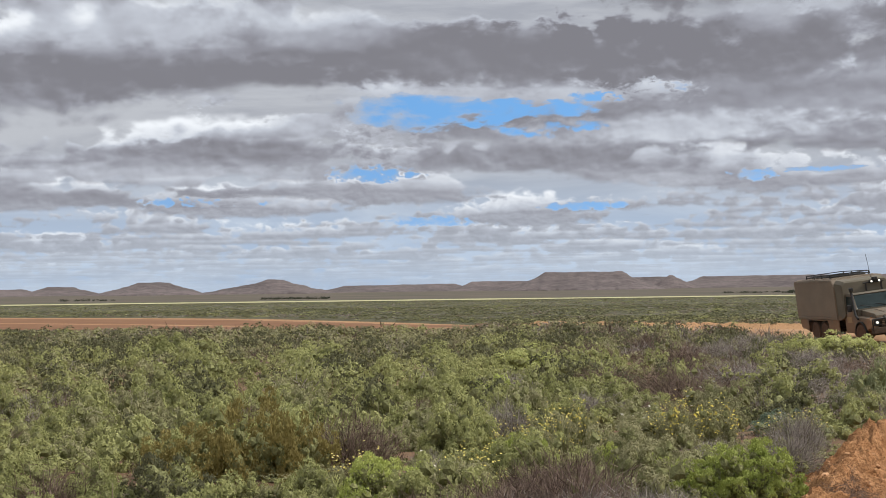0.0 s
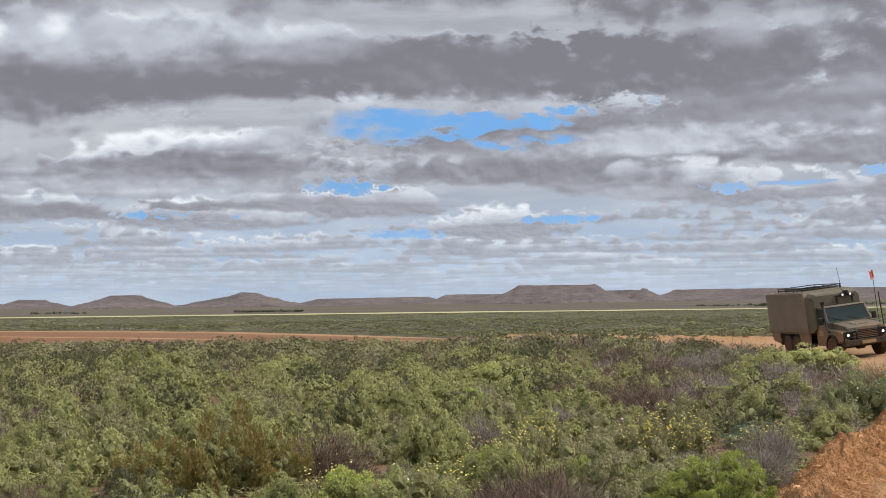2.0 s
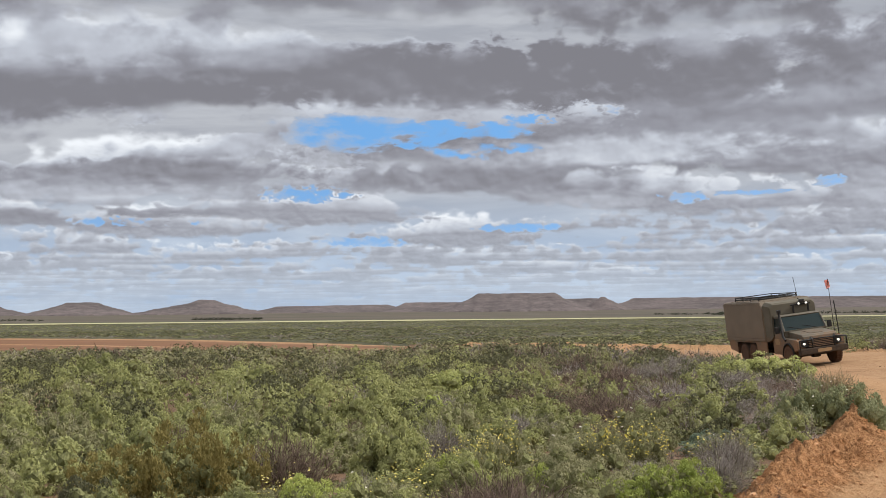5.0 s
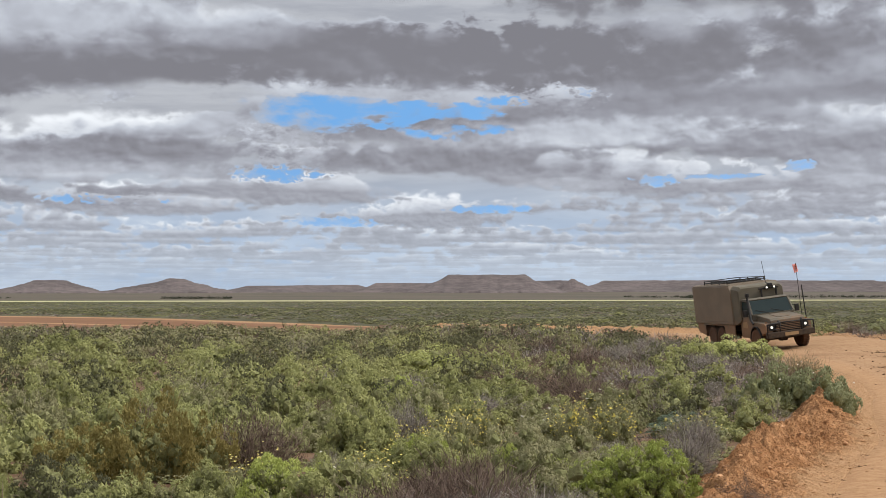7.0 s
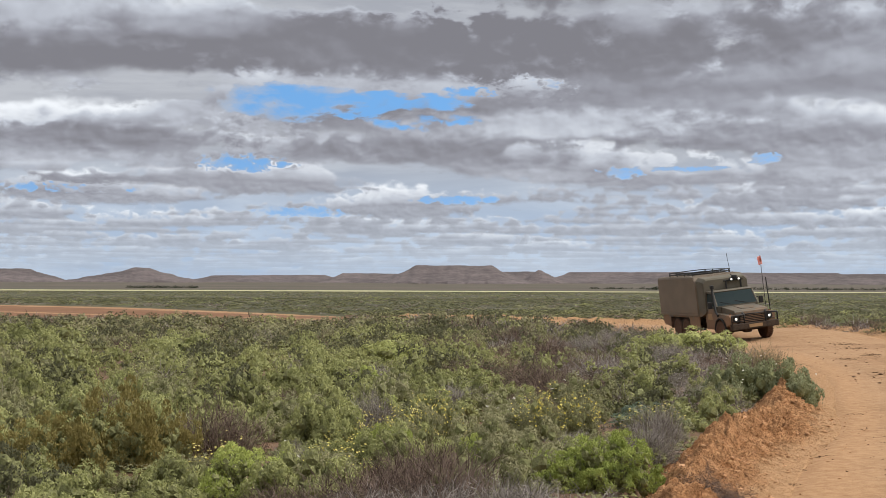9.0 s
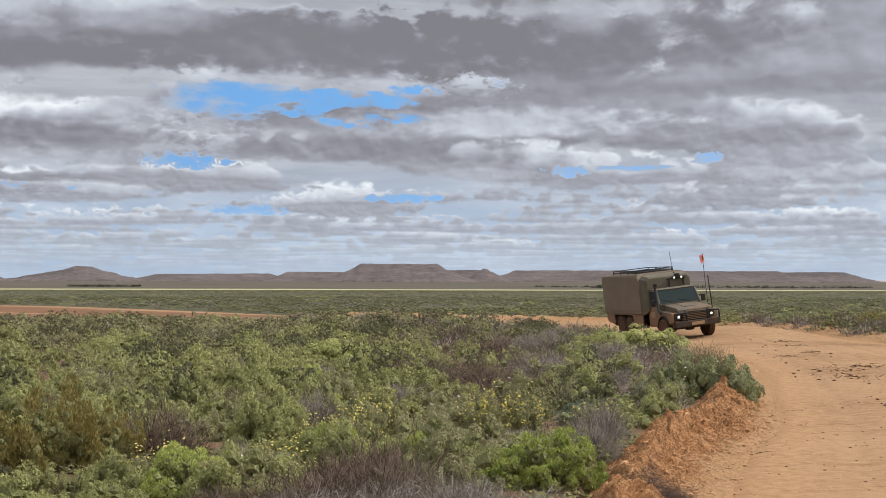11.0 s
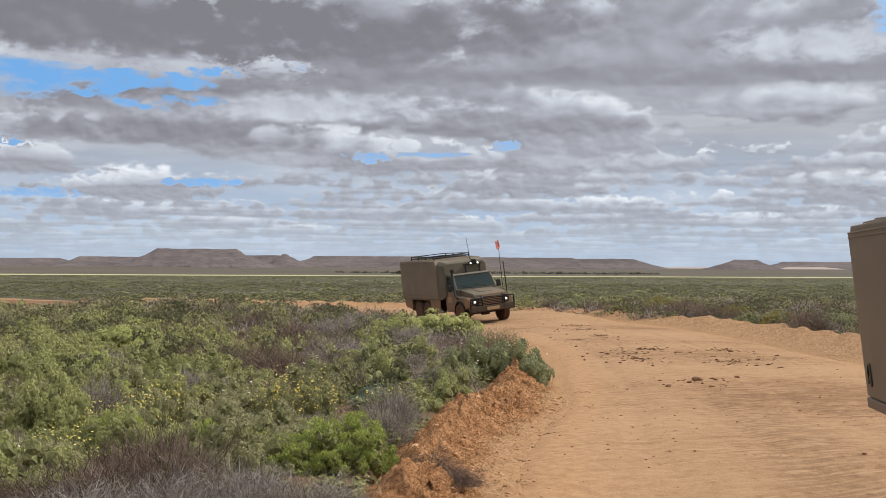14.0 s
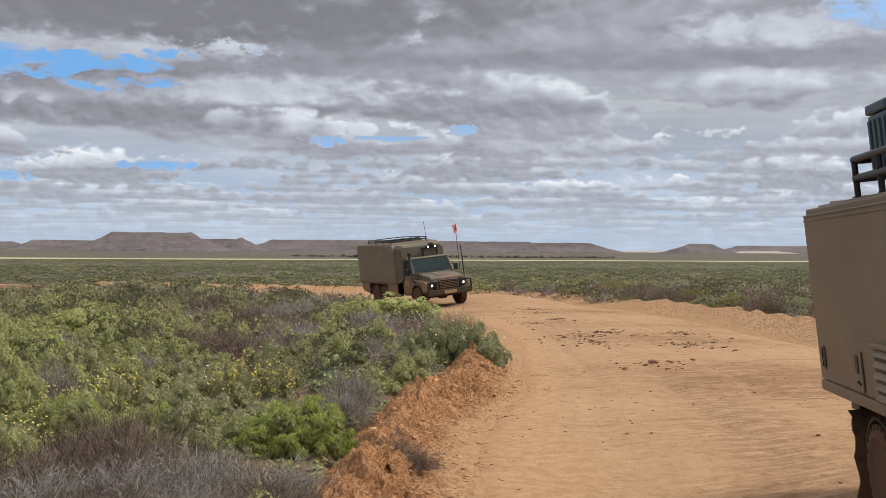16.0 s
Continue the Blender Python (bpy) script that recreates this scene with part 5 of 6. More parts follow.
def truck(label, laden=False):
    """A six-wheeled all-terrain truck with a box body; x ahead, y to its left, from the ground under its middle."""
    t = new("truck")
    tagged(t, label, "truck", "olive six-wheeled trucks")
    # box body
    rear, fore = (-3.4, 0.2) if laden else (-3.65, 0.46)
    mid, long = (rear + fore) / 2, fore - rear
    bm = prism(bmesh.new(), [(rear, 0.96), (fore, 0.96), (fore, 2.22), (fore - 0.16, 2.49), (rear + 0.04, 2.49), (rear, 2.44)], -1.0, 1.0, 0.015)
    body = part("body", bm, M_PANEL, t, "olive-brown box body")
    for s in (-1, 1):
        side = part("side_panel", prism(bmesh.new(), [(rear + 0.01, 1.07), (fore - 0.01, 1.07), (fore - 0.01, 2.22), (fore - 0.15, 2.44), (rear + 0.01, 2.44)], s * 0.991, s * 1.021, 0.008), M_PANEL, t, "large flat olive-brown side hatch")
        bm = bmesh.new()
        for z in (2.395, 2.432):
            slab(bm, (long - 0.34, 0.010, 0.012), (mid - 0.15, s * 1.023, z), bevel=0.003)
        part("fold_line", bm, M_PANEL, side)
        part("lower_rail", slab(bmesh.new(), (long, 0.03, 0.085), (mid, s * 1.012, 1.012), bevel=0.01), M_PANEL, side)
        for x in (-3.16, -0.5) if laden else ():
            latch = part("latch", slab(bmesh.new(), (0.06, 0.012, 0.19), (x, s * 1.031, 1.26), bevel=0.005), M_OLIVE, side, "recessed steel latch")
            rod(b2 := bmesh.new(), [(x, s * 1.037, 1.34), (x + 0.01, s * 1.045, 1.28), (x + 0.01, s * 1.045, 1.19)], 0.008)
            part("latch_lever", b2, M_BLACK, latch)
        if laden:
            plate = part("lock_plate", slab(bmesh.new(), (0.17, 0.014, 0.30), (-2.00, s * 1.033, 1.24), bevel=0.006), M_PANEL, side)
            slab(b2 := bmesh.new(), (0.08, 0.012, 0.13), (-2.02, s * 1.041, 1.29))
            slab(b2, (0.02, 0.02, 0.02), (-2.02, s * 1.041, 1.16))
            slab(b2, (0.02, 0.02, 0.02), (-1.96, s * 1.041, 1.15))
            part("lock_recess", b2, M_BLACK, plate, "dark recessed lock")
            vent = part("vent", slab(bmesh.new(), (0.62, 0.02, 0.38), (-1.18, s * 1.036, 1.265), bevel=0.008), M_BLACK, side, "louvred vent")
            part("vent_hood", slab(bmesh.new(), (0.68, 0.05, 0.03), (-1.18, s * 1.05, 1.47), bevel=0.008), M_PANEL, vent)
            for k in range(5):
                part("slat", slab(bmesh.new(), (0.58, 0.012, 0.055), (-1.18, s * 1.052, 1.11 + 0.077 * k), (s * 35, 0, 0), 0.003), M_PANEL, vent)
    part("rear_door", slab(bmesh.new(), (0.03, 1.8, 1.36), (rear - 0.01, 0, 1.72), bevel=0.01), M_PANEL, t)
    roof = part("roof", slab(bmesh.new(), (long - 0.3, 1.8, 0.03), (mid - 0.1, 0, 2.498), bevel=0.012), M_PANEL, t)
    bm = bmesh.new()
    for k in range(5):
        slab(bm, (0.06, 1.7, 0.02), (-3.1 + 0.75 * k, 0, 2.52), bevel=0.008)
    part("roof_rib", bm, M_PANEL, roof)
    # skirts with the wheel cut-outs
    for s in (-1, 1):
        outline = [(rear + 0.1, 0.95), (rear + 0.2, 0.60), (-2.68, 0.46), (-2.66, 0.80), (-2.6, 0.90), (-0.64, 0.90), (-0.56, 0.82), (-0.54, 0.42), (fore, 0.42), (fore, 0.95)]
        if laden:
            outline = [(-0.52, 0.95), (-0.5, 0.42), (0.2, 0.42), (0.2, 0.95)]
        part("skirt", prism(bmesh.new(), outline, s * 0.95, s * 0.99), M_OLIVE, t, "mud-splashed lower body panel")
        slab(b2 := bmesh.new(), (1.1, 0.25, 0.06), (-0.1, s * 0.86, 0.44), bevel=0.015)
        part("side_step", b2, M_BLACK, t)
        bm = prism(bmesh.new(), arch(-2.05, 0.47) + arch(-2.05, 0.445)[::-1], s * 0.72, s * 0.94)
        part("mudguard", bm, M_UNDER, t)
        bm = prism(bmesh.new(), arch(-1.1, 0.47) + arch(-1.1, 0.445)[::-1], s * 0.72, s * 0.94)
        part("mudguard", bm, M_UNDER, t)
        bm = bmesh.new()
        low = 0.16 if laden else 0.42
        for j in range(15):
            for i in range(7):
                z, y = low + (0.88 - low) * j / 14, -0.14 + 0.28 * i / 6
                ragged = 0.022 * noise.noise(Vector((7 * z, 3 * i, s))) + 0.012 * noise.noise(Vector((31 * z, i, s)))
                for k in (0, 1):
                    bm.verts.new((-2.62 + 0.03 * k + 0.05 * (0.88 - z) + ragged * (1 - k), s * 0.86 + y + (ragged * 1.6 if i in (0, 6) else 0), z + (0.3 * ragged if j else 1.2 * ragged)))
        bm.verts.ensure_lookup_table()
        at = lambda j, i, k: bm.verts[(j * 7 + i) * 2 + k]
        for j in range(14):
            for i in range(6):
                bm.faces.new((at(j, i, 0), at(j, i + 1, 0), at(j + 1, i + 1, 0), at(j + 1, i, 0)))
                bm.faces.new((at(j, i, 1), at(j + 1, i, 1), at(j + 1, i + 1, 1), at(j, i + 1, 1)))
            for i in (0, 6):
                bm.faces.new((at(j, i, 0), at(j + 1, i, 0), at(j + 1, i, 1), at(j, i, 1)))
        part("mud_flap", bm, M_TYRE, t, "torn black rubber flap caked with mud")
    bm = slab(bmesh.new(), (6.1, 0.16, 0.16), (-0.1, 0.4, 0.72), bevel=0.01)
    slab(bm, (6.1, 0.16, 0.16), (-0.1, -0.4, 0.72), bevel=0.01)
    for x in (-2.05, -1.1, 2.35):
        rod(bm, [(x, -0.75, 0.42), (x, 0.75, 0.42)], 0.07, 10)
        slab(bm, (0.28, 0.3, 0.26), (x, 0.1, 0.42), bevel=0.05)
    slab(bm, (0.9, 0.5, 0.4), (0.2, 0.3, 0.6), bevel=0.04)
    part("chassis", bm, M_UNDER, t, "muddy steel frame and axles")
    # canvas between box and cab
    bm = bmesh.new()
    rings = []
    for x, w, z0, z1 in ((fore - 0.02, 0.97, 0.95, 2.46), (0.62, 0.95, 0.95, 2.44), (0.95, 0.93, 1.05, 2.40), (1.04, 0.90, 1.15, 2.34)):
        rings.append([bm.verts.new(p) for p in ((x, -w, z0), (x, -w, z1 - 0.12), (x, -w + 0.12, z1), (x, w - 0.12, z1), (x, w, z1 - 0.12), (x, w, z0))])
    for a, b in zip(rings, rings[1:]):
        for k in range(6):
            bm.faces.new((a[k], a[(k + 1) % 6], b[(k + 1) % 6], b[k]))
    bm.faces.new(rings[0][::-1])
    bm.faces.new(rings[-1])
    part("canopy", bm, M_CANVAS, t, "sloping olive canvas between box and cab")
    # cab
    bm = prism(bmesh.new(), [(0.72, 0.46), (1.86, 0.46), (1.9, 0.62), (1.95, 1.33), (0.72, 1.33)], -0.83, 0.83, 0.02)
    part("cab", bm, M_OLIVE, t)
    part("cab_roof", prism(bmesh.new(), [(0.72, 1.87), (0.72, 1.93), (1.50, 1.93), (1.62, 1.89), (1.60, 1.86)], -0.82, 0.82, 0.02), M_OLIVE, t)
    part("cab_back", slab(bmesh.new(), (0.03, 1.62, 0.56), (0.74, 0, 1.60)), M_OLIVE, t)
    bm = bmesh.new()
    for s in (-1, 1):
        rod(bm, [(1.95, s * 0.83, 1.32), (1.60, s * 0.79, 1.88)], 0.04, 6)
        slab(bm, (0.09, 0.05, 0.58), (0.79, s * 0.82, 1.59))
        slab(bm, (0.9, 0.05, 0.06), (1.2, s * 0.805, 1.87))
    slab(bm, (0.05, 1.6, 0.05), (1.95, 0, 1.335))
    part("cab_frame", bm, M_OLIVE, t)
    q = bmesh.new()
    q.faces.new([q.verts.new(v) for v in ((1.94, -0.79, 1.36), (1.94, 0.79, 1.36), (1.63, 0.75, 1.855), (1.63, -0.75, 1.855))])
    bmesh.ops.solidify(q, geom=q.faces[:], thickness=0.006)
    glass = part("windscreen", q, M_GLASS, t, "dark reflecting windscreen")
    for y in (-0.15, 0.45):
        bm = rod(bmesh.new(), [(1.96, y, 1.36), (1.90, y - 0.28, 1.44), (1.865, y - 0.50, 1.50)], 0.012, 5)
        part("wiper", bm, M_BLACK, glass)
    for s in (-1, 1):
        door = part("door", prism(bmesh.new(), [(0.86, 0.56), (1.70, 0.56), (1.86, 0.70), (1.90, 1.31), (0.86, 1.31)], s * 0.83, s * 0.855, 0.006), M_OLIVE, t, "mud-splashed cab door")
        q = bmesh.new()
        q.faces.new([q.verts.new(v) for v in ((0.88, s * 0.84, 1.35), (1.84, s * 0.84, 1.35), (1.56, s * 0.805, 1.82), (0.88, s * 0.805, 1.82))])
        bmesh.ops.solidify(q, geom=q.faces[:], thickness=0.005)
        part("window", q, M_GLASS, door)
        part("door_handle", slab(bmesh.new(), (0.14, 0.03, 0.03), (0.98, s * 0.868, 1.2), bevel=0.008), M_BLACK, door)
        part("door_sign", slab(bmesh.new(), (0.42, 0.006, 0.22), (1.24, s * 0.859, 0.95)), M_PLATE, door, "plain dusty orange panel")
        mirror = part("mirror", slab(bmesh.new(), (0.07, 0.17, 0.26), (1.80, s * 1.04, 1.42), bevel=0.025), M_BLACK, t)
        rod(b2 := bmesh.new(), [(1.84, s * 0.80, 1.28), (1.82, s * 1.0, 1.34), (1.82, s * 1.0, 1.5), (1.76, s * 0.79, 1.58)], 0.012)
        part("mirror_arm", b2, M_BLACK, mirror)
        # wings
        out = [(1.92, 1.10), (3.10, 1.04), (3.18, 0.98), (3.18, 0.70), (2.87, 0.66)] + arch(2.35, 0.50)[1:9] + [(1.92, 0.56)]
        part("wing", prism(bmesh.new(), out, s * 0.62, s * 0.90, 0.012), M_OLIVE, t, "boxy front wing splashed with mud")
        bm = prism(bmesh.new(), arch(2.35, 0.52) + arch(2.35, 0.485)[::-1], s * 0.88, s * 0.97)
        part("wheel_arch_flare", bm, M_BLACK, t)
        lamp = part("headlamp", lathe(bmesh.new(), [(0.001, 0.03), (0.046, 0.02), (0.06, 0.0), (0.06, -0.06)], 20, pose(3.19, s * 0.66, 0.88, 0, 0, -90)), M_LAMP, t, "round headlamp, lit")
        part("lamp_ring", lathe(bmesh.new(), [(0.063, 0.02), (0.13, 0.015), (0.13, -0.05), (0.063, -0.05)], 20, pose(3.185, s * 0.66, 0.88, 0, 0, -90)), M_BLACK, lamp)
        part("indicator", slab(bmesh.new(), (0.07, 0.07, 0.04), (3.0, s * 0.78, 1.07), bevel=0.012), M_AMBER, t, "small amber indicator")
    part("bonnet", prism(bmesh.new(), [(1.92, 1.32), (3.06, 1.20), (3.16, 1.13), (3.17, 1.0), (1.92, 1.0)], -0.66, 0.66, 0.025), M_OLIVE, t, "square olive bonnet")
    slab(b2 := bmesh.new(), (0.8, 0.5, 0.03), (2.5, 0, 1.265), (0, 6.0, 0), 0.012)
    part("bonnet_bulge", b2, M_OLIVE, t)
    grille = part("grille", slab(bmesh.new(), (0.05, 1.0, 0.32), (3.17, 0, 0.88), bevel=0.01), M_BLACK, t, "dark slatted grille")
    for k in range(5):
        part("slat", slab(bmesh.new(), (0.03, 0.98, 0.022), (3.205, 0, 0.76 + 0.06 * k)), M_OLIVE, grille)
    bumper = part("bumper", slab(bmesh.new(), (0.22, 1.84, 0.22), (3.30, 0, 0.60), bevel=0.03), M_UNDER, t, "heavy steel front bumper, dark with mud")
    part("number_plate", slab(bmesh.new(), (0.012, 0.52, 0.12), (3.418, 0.0, 0.60)), M_PLATE, bumper, "plain dusty plate")
    bm = bmesh.new()
    for s in (-1, 1):
        rod(bm, [(3.36, s * 0.42, 0.50), (3.40, s * 0.42, 1.02), (3.34, s * 0.46, 1.10)], 0.042)
        rod(bm, [(3.36, s * 0.9, 0.62), (3.37, s * 0.9, 1.0), (3.38, s * 0.42, 1.04)], 0.036)
        rod(bm, [(3.37, s * 0.9, 0.80), (3.38, s * 0.42, 0.80)], 0.016)
    rod(bm, [(3.38, -0.42, 1.04), (3.38, 0.42, 1.04)], 0.026)
    part("bull_bar", bm, M_BLACK, t, "black tubular bull bar", flat=False)
    # wheels
    for s in (-1, 1):
        for x in (-2.05, -1.1):
            wheel(t, x, s * 0.83)
        wheel(t, 2.35, s * 0.83, turn=4)
    wheel(t, rear - 0.2, 0.0, 1.5, "spare_wheel", 90)
    part("rear_step", slab(bmesh.new(), (0.3, 1.5, 0.06), (rear - 0.1, 0, 0.78), bevel=0.015), M_BLACK, t)
    # snorkel, lamps, whips
    rod(b2 := bmesh.new(), [(2.2, -0.93, 1.02), (2.02, -0.93, 1.16), (1.68, -0.84, 1.88), (1.66, -0.84, 2.02)], 0.045, 9)
    slab(b2, (0.16, 0.12, 0.14), (1.68, -0.84, 2.09), bevel=0.03)
    part("snorkel", b2, M_BLACK, t, "black intake snorkel")
    slab(b2 := bmesh.new(), (0.06, 0.80, 0.05), (1.10, 0.30, 2.25), bevel=0.01)
    for y in (0.0, 0.6):
        slab(b2, (0.05, 0.05, 0.32), (1.10, y, 2.10))
    bar = part("lamp_bar", b2, M_BLACK, t)
    for y, z in ((0.22, 2.22), (0.52, 2.22)):
        lamp = part("spot_lamp", lathe(bmesh.new(), [(0.001, -0.01), (0.045, -0.01), (0.07, 0.0), (0.07, -0.08), (0.03, -0.11)], 16, pose(1.16, y, z + 0.06, 0, 0, -90)), M_BLACK, bar)
        part("lens", lathe(bmesh.new(), [(0.001, 0.006), (0.03, 0.004), (0.04, -0.008)], 16, pose(1.16, y, z + 0.06, 0, 0, -90)), M_LAMP, lamp, "small lit lens")
    slab(b2 := bmesh.new(), (0.16, 0.18, 0.14), (1.10, 0.36, 2.37), bevel=0.03)
    part("beacon_box", b2, M_BLACK, bar)
    rod(b2 := bmesh.new(), [(0.60, 0.45, 2.3), (0.56, 0.43, 2.8), (0.50, 0.41, 3.3)], 0.009, 5)
    rod(b2, [(0.60, 0.45, 2.3), (0.60, 0.45, 2.46)], 0.03, 6)
    part("whip_antenna", b2, M_BLACK, t)
    rod(b2 := bmesh.new(), [(3.0, 0.82, 1.0), (2.98, 0.82, 1.4), (2.96, 0.80, 2.30)], 0.020, 6)
    part("antenna", b2, M_BLACK, t)
    rod(b2 := bmesh.new(), [(2.7, 0.80, 1.0), (2.9, 0.70, 2.0), (3.12, 0.60, 3.12)], 0.011, 5)
    pole = part("flag_pole", b2, M_BLACK, t)
    bm = bmesh.new()
    cols = []
    for k in range(9):
        u = k / 8
        cols.append([bm.verts.new((3.12 - 0.02 - 0.15 * u + 0.04 * v, 0.60 + 0.06 * math.sin(5 * u + 2 * v), 3.12 - 0.32 * v - 0.05 * u)) for v in (0, 0.25, 0.5, 0.75, 1)])
    for a, b in zip(cols, cols[1:]):
        for k in range(4):
            bm.faces.new((a[k], a[k + 1], b[k + 1], b[k]))
    bmesh.ops.solidify(bm, geom=bm.faces[:], thickness=0.004)
    part("flag", bm, M_FLAG, pole, "small orange-red safety flag", flat=False)
    # roof rack
    bm = bmesh.new()
    x0, x1, w, z = (-2.46, 0.05, 0.85, 2.68) if laden else (-2.9, -0.1, 0.78, 2.60)
    high = 0.12 if laden else 0.06
    for zz in (z - 0.02, z + high):
        cut = 0.26 if laden else 0.1
        rod(bm, [(x0 + cut, -w, zz), (x1 - 0.1, -w, zz), (x1, -w + 0.1, zz), (x1, w - 0.1, zz), (x1 - 0.1, w, zz), (x0 + cut, w, zz), (x0 + 0.3 * cut, w - 0.3 * cut, zz), (x0, w - cut, zz), (x0, cut - w, zz), (x0 + 0.3 * cut, 0.3 * cut - w, zz), (x0 + cut, -w, zz)], 0.027 if laden else 0.018)
    rack = part("roof_rack", bm, M_BLACK, t, "black tubular roof rack", flat=False)
    bm = bmesh.new()
    for x in np.linspace(x0 + 0.25, x1 - 0.25, 6):
        rod(bm, [(x, -w, z - 0.04), (x, w, z - 0.04)], 0.014, 5)
    part("cross_bar", bm, M_BLACK, rack)
    for x in np.linspace(x0 + (0.28 if laden else 0.14), x1 - 0.2, 4):
        for s in (-1, 1):
            rod(b2 := bmesh.new(), [(x, s * w, 2.50), (x, s * w, z + high)], 0.024, 6)
            part("post", b2, M_BLACK, rack)
    return t


def crate(m, size=(0.56, 0.42, 0.56)):
    """A ribbed plastic stowage crate with a lid."""
    c = new("crate")
    tagged(c, "ribbed blue-grey plastic crate strapped on the roof rack", "crate", "crates on the roof rack")
    a, b, h = size
    bm = slab(bmesh.new(), (a * 0.94, b * 0.94, h * 0.84), (0, 0, h * 0.42), bevel=0.02)
    tub = part("tub", bm, M_CRATE, c)
    for k in range(4):
        for s in (-1, 1):
            part("rib", slab(bmesh.new(), (0.05, 0.03, h * 0.7), (-a * 0.36 + k * a * 0.24, s * b * 0.475, h * 0.42), bevel=0.006), M_CRATE, tub)
            part("rib", slab(bmesh.new(), (0.03, 0.05, h * 0.7), (s * a * 0.475, -b * 0.36 + k * b * 0.24, h * 0.42), bevel=0.006), M_CRATE, tub)
    part("lid", slab(bmesh.new(), (a, b, h * 0.14), (0, 0, h * 0.92), bevel=0.02), M_CRATE, c)
    c.matrix_basis = m
    return c


far_truck = truck("muddy olive six-wheeled army truck with headlamps on, on the sand track")
far_truck.matrix_basis = pose(*FAR_TRUCK[:3], *FAR_TRUCK[3:])
near_truck = truck("parked olive six-wheeled truck with a loaded roof rack", laden=True)
near_truck.matrix_basis = pose(*NEAR_TRUCK[:3], *NEAR_TRUCK[3:])
for x, y in ((-2.14, -0.46), (-1.52, -0.46), (-2.14, 0.05), (-1.52, 0.05)):
    crate(near_truck.matrix_basis @ pose(x, y, 2.655))

# ---- stones, clods, dead branches on the track; far trees ----
def pebbles(name, xs, ys, zs, sizes, mat, r, label, category, flat=0.6):
    """Many small lumps in one mesh: squashed, jittered octahedra cut once."""
    v0 = np.array([(1, 0, 0), (0, 1, 0), (-1, 0, 0), (0, -1, 0), (0, 0, 1), (0, 0, -0.6), (0.75, 0.75, 0.3), (-0.75, 0.75, 0.3), (-0.75, -0.75, 0.3), (0.75, -0.75, 0.3)], float)
    f0 = np.array([(0, 6, 4), (6, 1, 4), (1, 7, 4), (7, 2, 4), (2, 8, 4), (8, 3, 4), (3, 9, 4), (9, 0, 4), (0, 5, 6), (6, 5, 1), (1, 5, 7), (7, 5, 2), (2, 5, 8), (8, 5, 3), (3, 5, 9), (9, 5, 0)])
    n = len(xs)
    v = v0[None] * np.clip(1 + 0.5 * r.normal(size=(n, 10, 1)), 0.3, 2.0)
    a = r.uniform(0, 6.28, n)[:, None]
    st = r.uniform(0.6, 1.5, n)[:, None]
    x = (v[..., 0] * np.cos(a) * st - v[..., 1] * np.sin(a)) * sizes[:, None] + xs[:, None]
    y = (v[..., 0] * np.sin(a) * st + v[..., 1] * np.cos(a)) * sizes[:, None] + ys[:, None]
    z = v[..., 2] * sizes[:, None] * flat + zs[:, None]
    f = (f0[None] + 10 * np.arange(n)[:, None, None]).reshape(-1, 3)
    ob = link_mesh(name, np.stack([x, y, z], -1).reshape(-1, 3), f, mat)
    return tagged(ob, label, category, kind="stuff")


r2 = np.random.default_rng(23)


def road_height(xs, ys):
    """Height of the built track under each place."""
    out = np.zeros(len(xs))
    flat = np.stack([px.ravel(), py.ravel()], 1)
    keep = (flat[:, 1] < 70) & (flat[:, 1] > 4)
    fz, flat = pz.ravel()[keep], flat[keep]
    for i, (x, y) in enumerate(zip(xs, ys)):
        out[i] = fz[np.argmin((flat[:, 0] - x) ** 2 + (flat[:, 1] - y) ** 2)]
    return out


# grit over the track, thicker in the middle strip between the wheel tracks
u = r2.uniform(0.10, 0.97, 1900)
k = r2.integers(50 * 3, 50 * 11, 1900)
sx_ = la[k, 0] + (lb[k, 0] - la[k, 0]) * u
sy_ = la[k, 1] + (lb[k, 1] - la[k, 1]) * u
size = 0.003 + 0.012 * r2.uniform(0, 1, 1900) ** 5
pebbles("gravel", sx_, sy_, road_height(sx_, sy_) + size * 0.2, size, M_STONE, r2, "scattered small stones on the sand track", "gravel", 0.45)
# rubble on and below the near bank
n = 1600
k = r2.integers(50 * 2 + 16, 50 * 7, n)
off = np.abs(r2.normal(0, 0.42, n)) * np.where(r2.uniform(size=n) < 0.8, 1, -1) - 0.45
tx, ty = np.gradient(la[:, 0])[k], np.gradient(la[:, 1])[k]
ln = np.hypot(tx, ty)
bx_, by_ = la[k, 0] + off * ty / ln, la[k, 1] - off * tx / ln


def drop(x, y, obs):
    best = -9.0
    for o in obs:
        hit, p, *_ = o.ray_cast((x, y, 5), (0, 0, -1))
        if hit:
            best = max(best, p.z)
    return best


bz_ = np.array([drop(x, y, (near_bank, road)) for x, y in zip(bx_, by_)])
ok = bz_ > -5
size = (0.005 + 0.026 * r2.uniform(0, 1, n) ** 5) * np.where(off > 0.1, 0.6, 1.0)
pebbles("rubble", bx_[ok], by_[ok], bz_[ok] - size[ok] * 0.05, size[ok], M_CLOD, r2, "loose orange clods fallen from the bank", "rubble", 0.75)


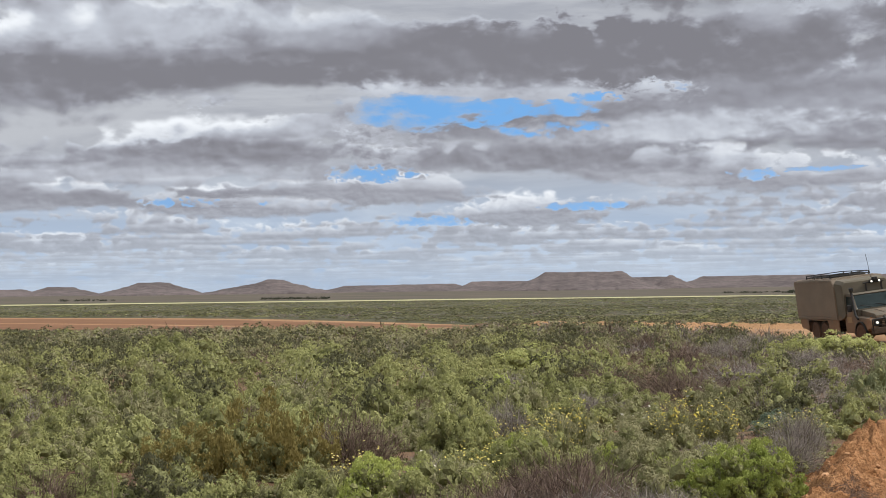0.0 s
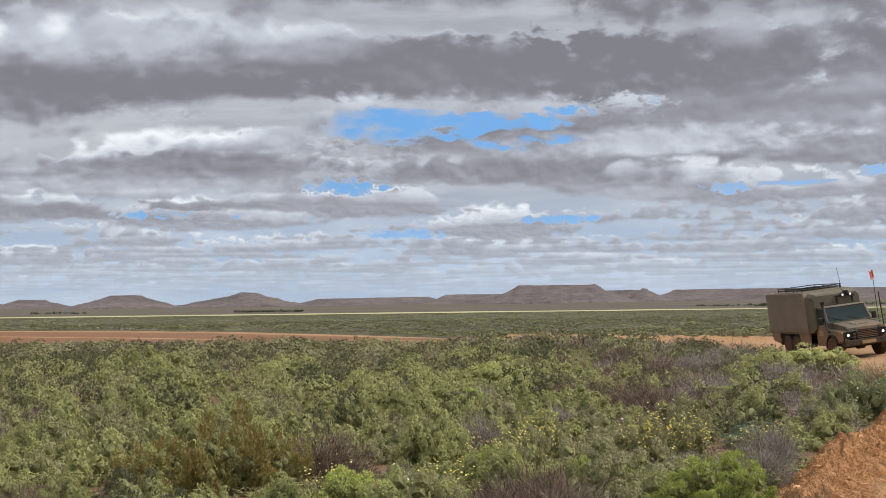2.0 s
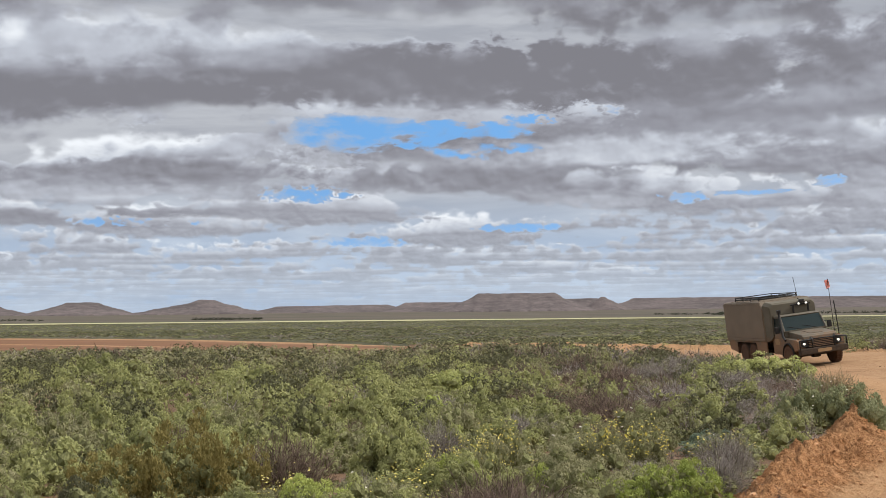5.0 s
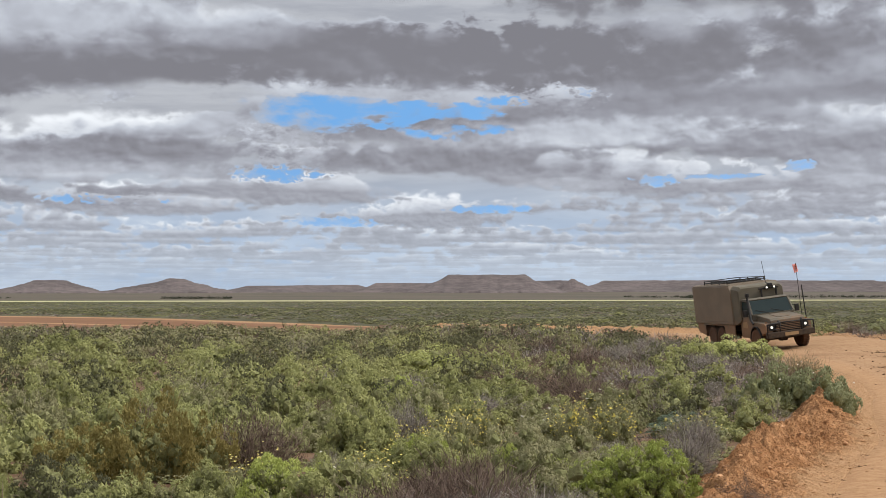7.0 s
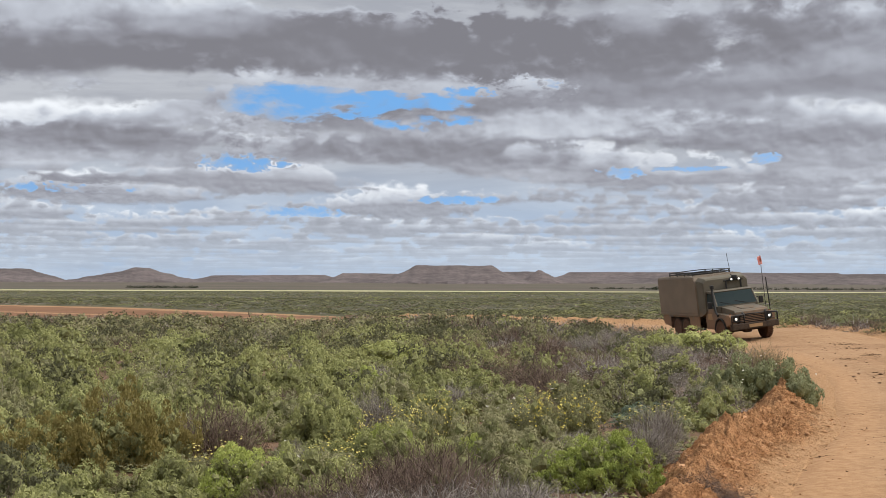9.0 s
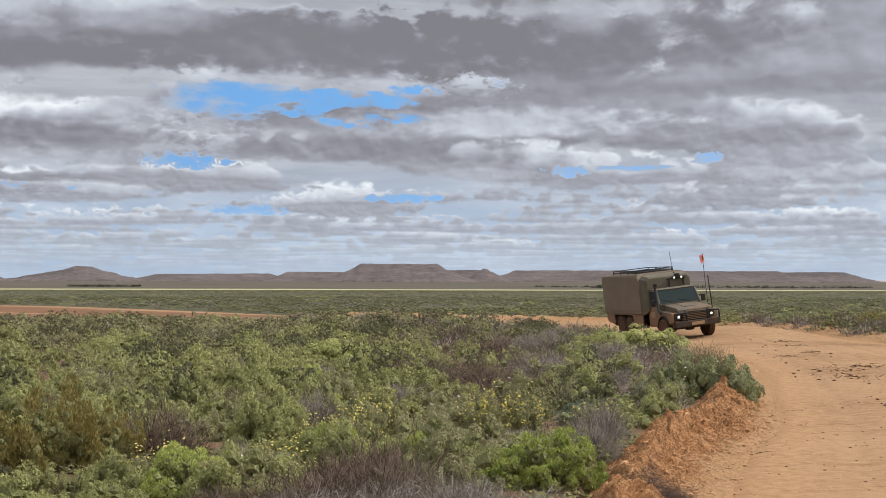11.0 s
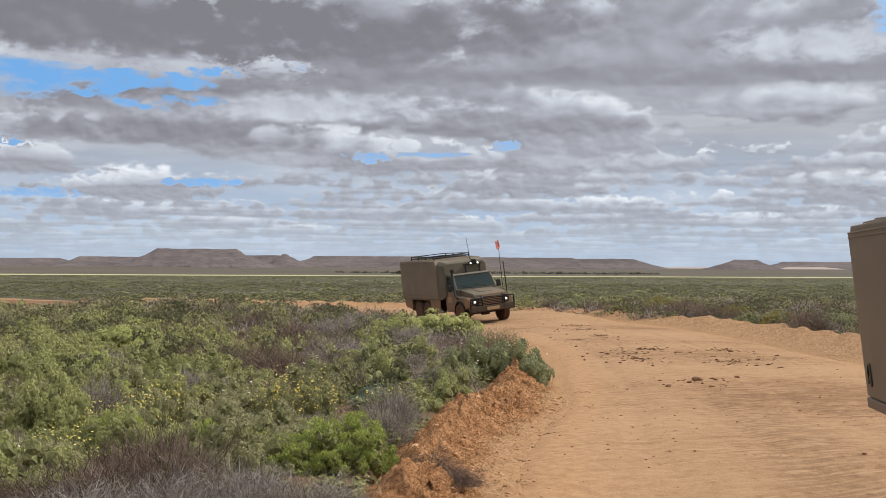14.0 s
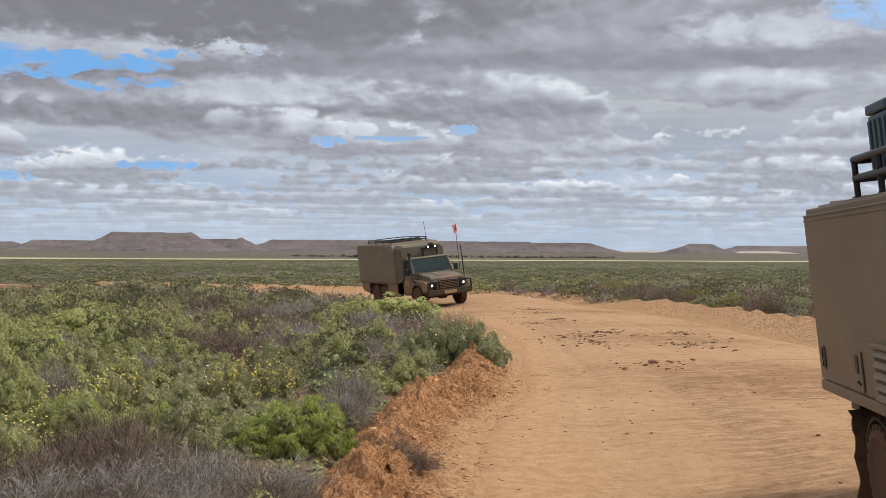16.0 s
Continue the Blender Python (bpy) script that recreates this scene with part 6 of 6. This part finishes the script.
def clod(x, y, s, label, mat):
    """One larger lump, cut irregular."""
    bm = bmesh.new()
    bmesh.ops.create_icosphere(bm, subdivisions=2, radius=1)
    for v in bm.verts:
        v.co *= 1 + 0.45 * noise.noise(v.co * 1.3 + Vector((x, y, 0)))
        v.co *= 1 + 0.25 * noise.noise(v.co * 3.1 + Vector((y, x, 3)))
        v.co.z *= 0.5
    me = bpy.data.meshes.new("stone")
    bm.to_mesh(me)
    bm.free()
    me.materials.append(mat)
    ob = new("stone", me)
    ob.matrix_basis = Matrix.LocRotScale((x, y, drop(x, y, (near_bank, road)) + 0.25 * s), Euler((0, 0, 7 * x)), (s, s * 0.8, s))
    return tagged(ob, label, "stone", "stones on the track")


STONES = [(9.6, 18.3, 0.06), (10.6, 19.2, 0.10), (11.6, 19.6, 0.05), (10.9, 18.7, 0.03), (9.6, 14.6, 0.025), (12.6, 17.2, 0.03), (9.9, 12.9, 0.02), (8.0, 11.0, 0.025), (15.2, 26.0, 0.06), (11.0, 19.0, 0.025), (8.2, 13.8, 0.02), (7.0, 9.3, 0.018), (10.35, 19.0, 0.05), (10.9, 19.1, 0.05)]
for x, y, s in STONES:
    clod(x, y, s, "dark red-brown stone lying on the sand track", M_STONE)
for x, y, s in ((2.95, 10.35, 0.07), (2.75, 9.6, 0.04), (3.35, 10.0, 0.03), (3.25, 10.9, 0.04), (4.3, 12.8, 0.04), (5.0, 14.3, 0.04)):
    clod(x, y, s, "orange clod of dried earth on the bank", M_CLOD)


def brush(x, y, s, seed):
    """A torn-out flat tangle of dead twigs on the sand."""
    r = np.random.default_rng(seed)
    q = twiggy(r, 90, 0.24, 0.08, 0.5, 0.0)
    q = q * (0.4 + 0.6 * r.uniform(size=(len(q), 1, 1))) * np.where(r.uniform(size=(len(q), 1, 1)) < 0.3, 1.5, 1.0)
    q[..., 2] = np.maximum(q[..., 2], 0.0)
    ob = new("dead_branch", quads_mesh("dead_branch", None, M_DEAD, q))
    ob.matrix_basis = Matrix.LocRotScale((x, y, drop(x, y, (near_bank, road)) - 0.01), Euler((0, 0, 0.5 * math.sin(seed))), (s * 1.1, s * 0.6, s * 0.35))
    return tagged(ob, "flat tangle of dead dark twigs on the sand", "dead branch", "dead branches on the track")


for i, (x, y, s) in enumerate(((15.2, 33.2, 0.5), (13.8, 31.6, 0.35), (12.0, 24.3, 0.40), (13.6, 27.0, 0.50), (13.4, 22.8, 0.40), (14.3, 23.4, 0.35), (17.6, 40.2, 0.55), (16.2, 36.8, 0.4), (15.2, 26.4, 0.35), (12.6, 26.0, 0.3),
                               (6.9, 14.7, 0.12), (7.3, 16.2, 0.13), (6.2, 13.5, 0.10), (8.1, 18.2, 0.16), (9.6, 10.9, 0.2), (5.6, 12.1, 0.08),
                               (7.15, 18.0, 0.20), (5.95, 15.2, 0.14), (6.2, 14.8, 0.17), (4.65, 12.0, 0.13), (5.75, 13.8, 0.14), (5.15, 13.0, 0.15), (3.7, 10.1, 0.11), (4.2, 10.9, 0.12), (6.6, 16.4, 0.15))):
    brush(x, y, s, 40 + i)

# broken dark clods strewn round the torn branches
cx2, cy2 = [], []
for x, y, n in ((15.2, 33.2, 60), (13.8, 31.6, 50), (12.0, 24.3, 90), (13.6, 27.0, 90), (13.4, 22.8, 80), (14.3, 23.4, 60), (17.6, 40.2, 40), (16.2, 36.8, 50), (15.2, 26.4, 60), (12.6, 26.0, 60), (10.7, 19.1, 60),
                (11.2, 15.6, 40), (10.4, 14.2, 60), (9.6, 13.2, 50), (7.2, 15.2, 40), (6.6, 13.4, 40)):
    cx2.append(x + r2.normal(0, 0.55, n))
    cy2.append(y + r2.normal(0, 0.8, n))
cx2, cy2 = np.concatenate(cx2), np.concatenate(cy2)
size = (0.006 + 0.030 * r2.uniform(0, 1, len(cx2)) ** 3) * np.where(cy2 < 18, 0.45, 1.0)
pebbles("clods", cx2, cy2, road_height(cx2, cy2) + size * 0.15, size, M_RUBBLE, r2, "dark broken clods strewn over the sand track", "clods", 0.5)

# dark lines of far trees on the plain
def tree_line(az0, az1, dist, n, high):
    a = np.radians(r2.uniform(az0, az1, n))
    d = dist * (1 + 0.03 * r2.normal(size=n))
    tx_, ty_ = d * np.sin(a), d * np.cos(a)
    out = []
    for x, y in zip(tx_, ty_):
        h = high * r2.uniform(0.6, 1.3)
        q = leafy(r2, 10, 3, 0.5, 1.0)
        q = q * np.array([h * 1.3, h * 1.3, h]) + np.array([x, y, float(base_height(np.float64(x), np.float64(y)))])
        out.append(q)
    ob = new("far_trees", quads_mesh("far_trees", np.concatenate(out), M_TREE))
    tagged(ob, "dark line of low trees on the far plain", "trees", kind="stuff")


tree_line(15.0, 19.5, 1500, 150, 2.4)
tree_line(19.5, 27.0, 1600, 110, 2.2)
tree_line(-8.2, -5.2, 1500, 90, 1.9)
tree_line(-17.0, -14.5, 1700, 30, 2.2)
tree_line(12.5, 15.2, 1700, 50, 1.8)
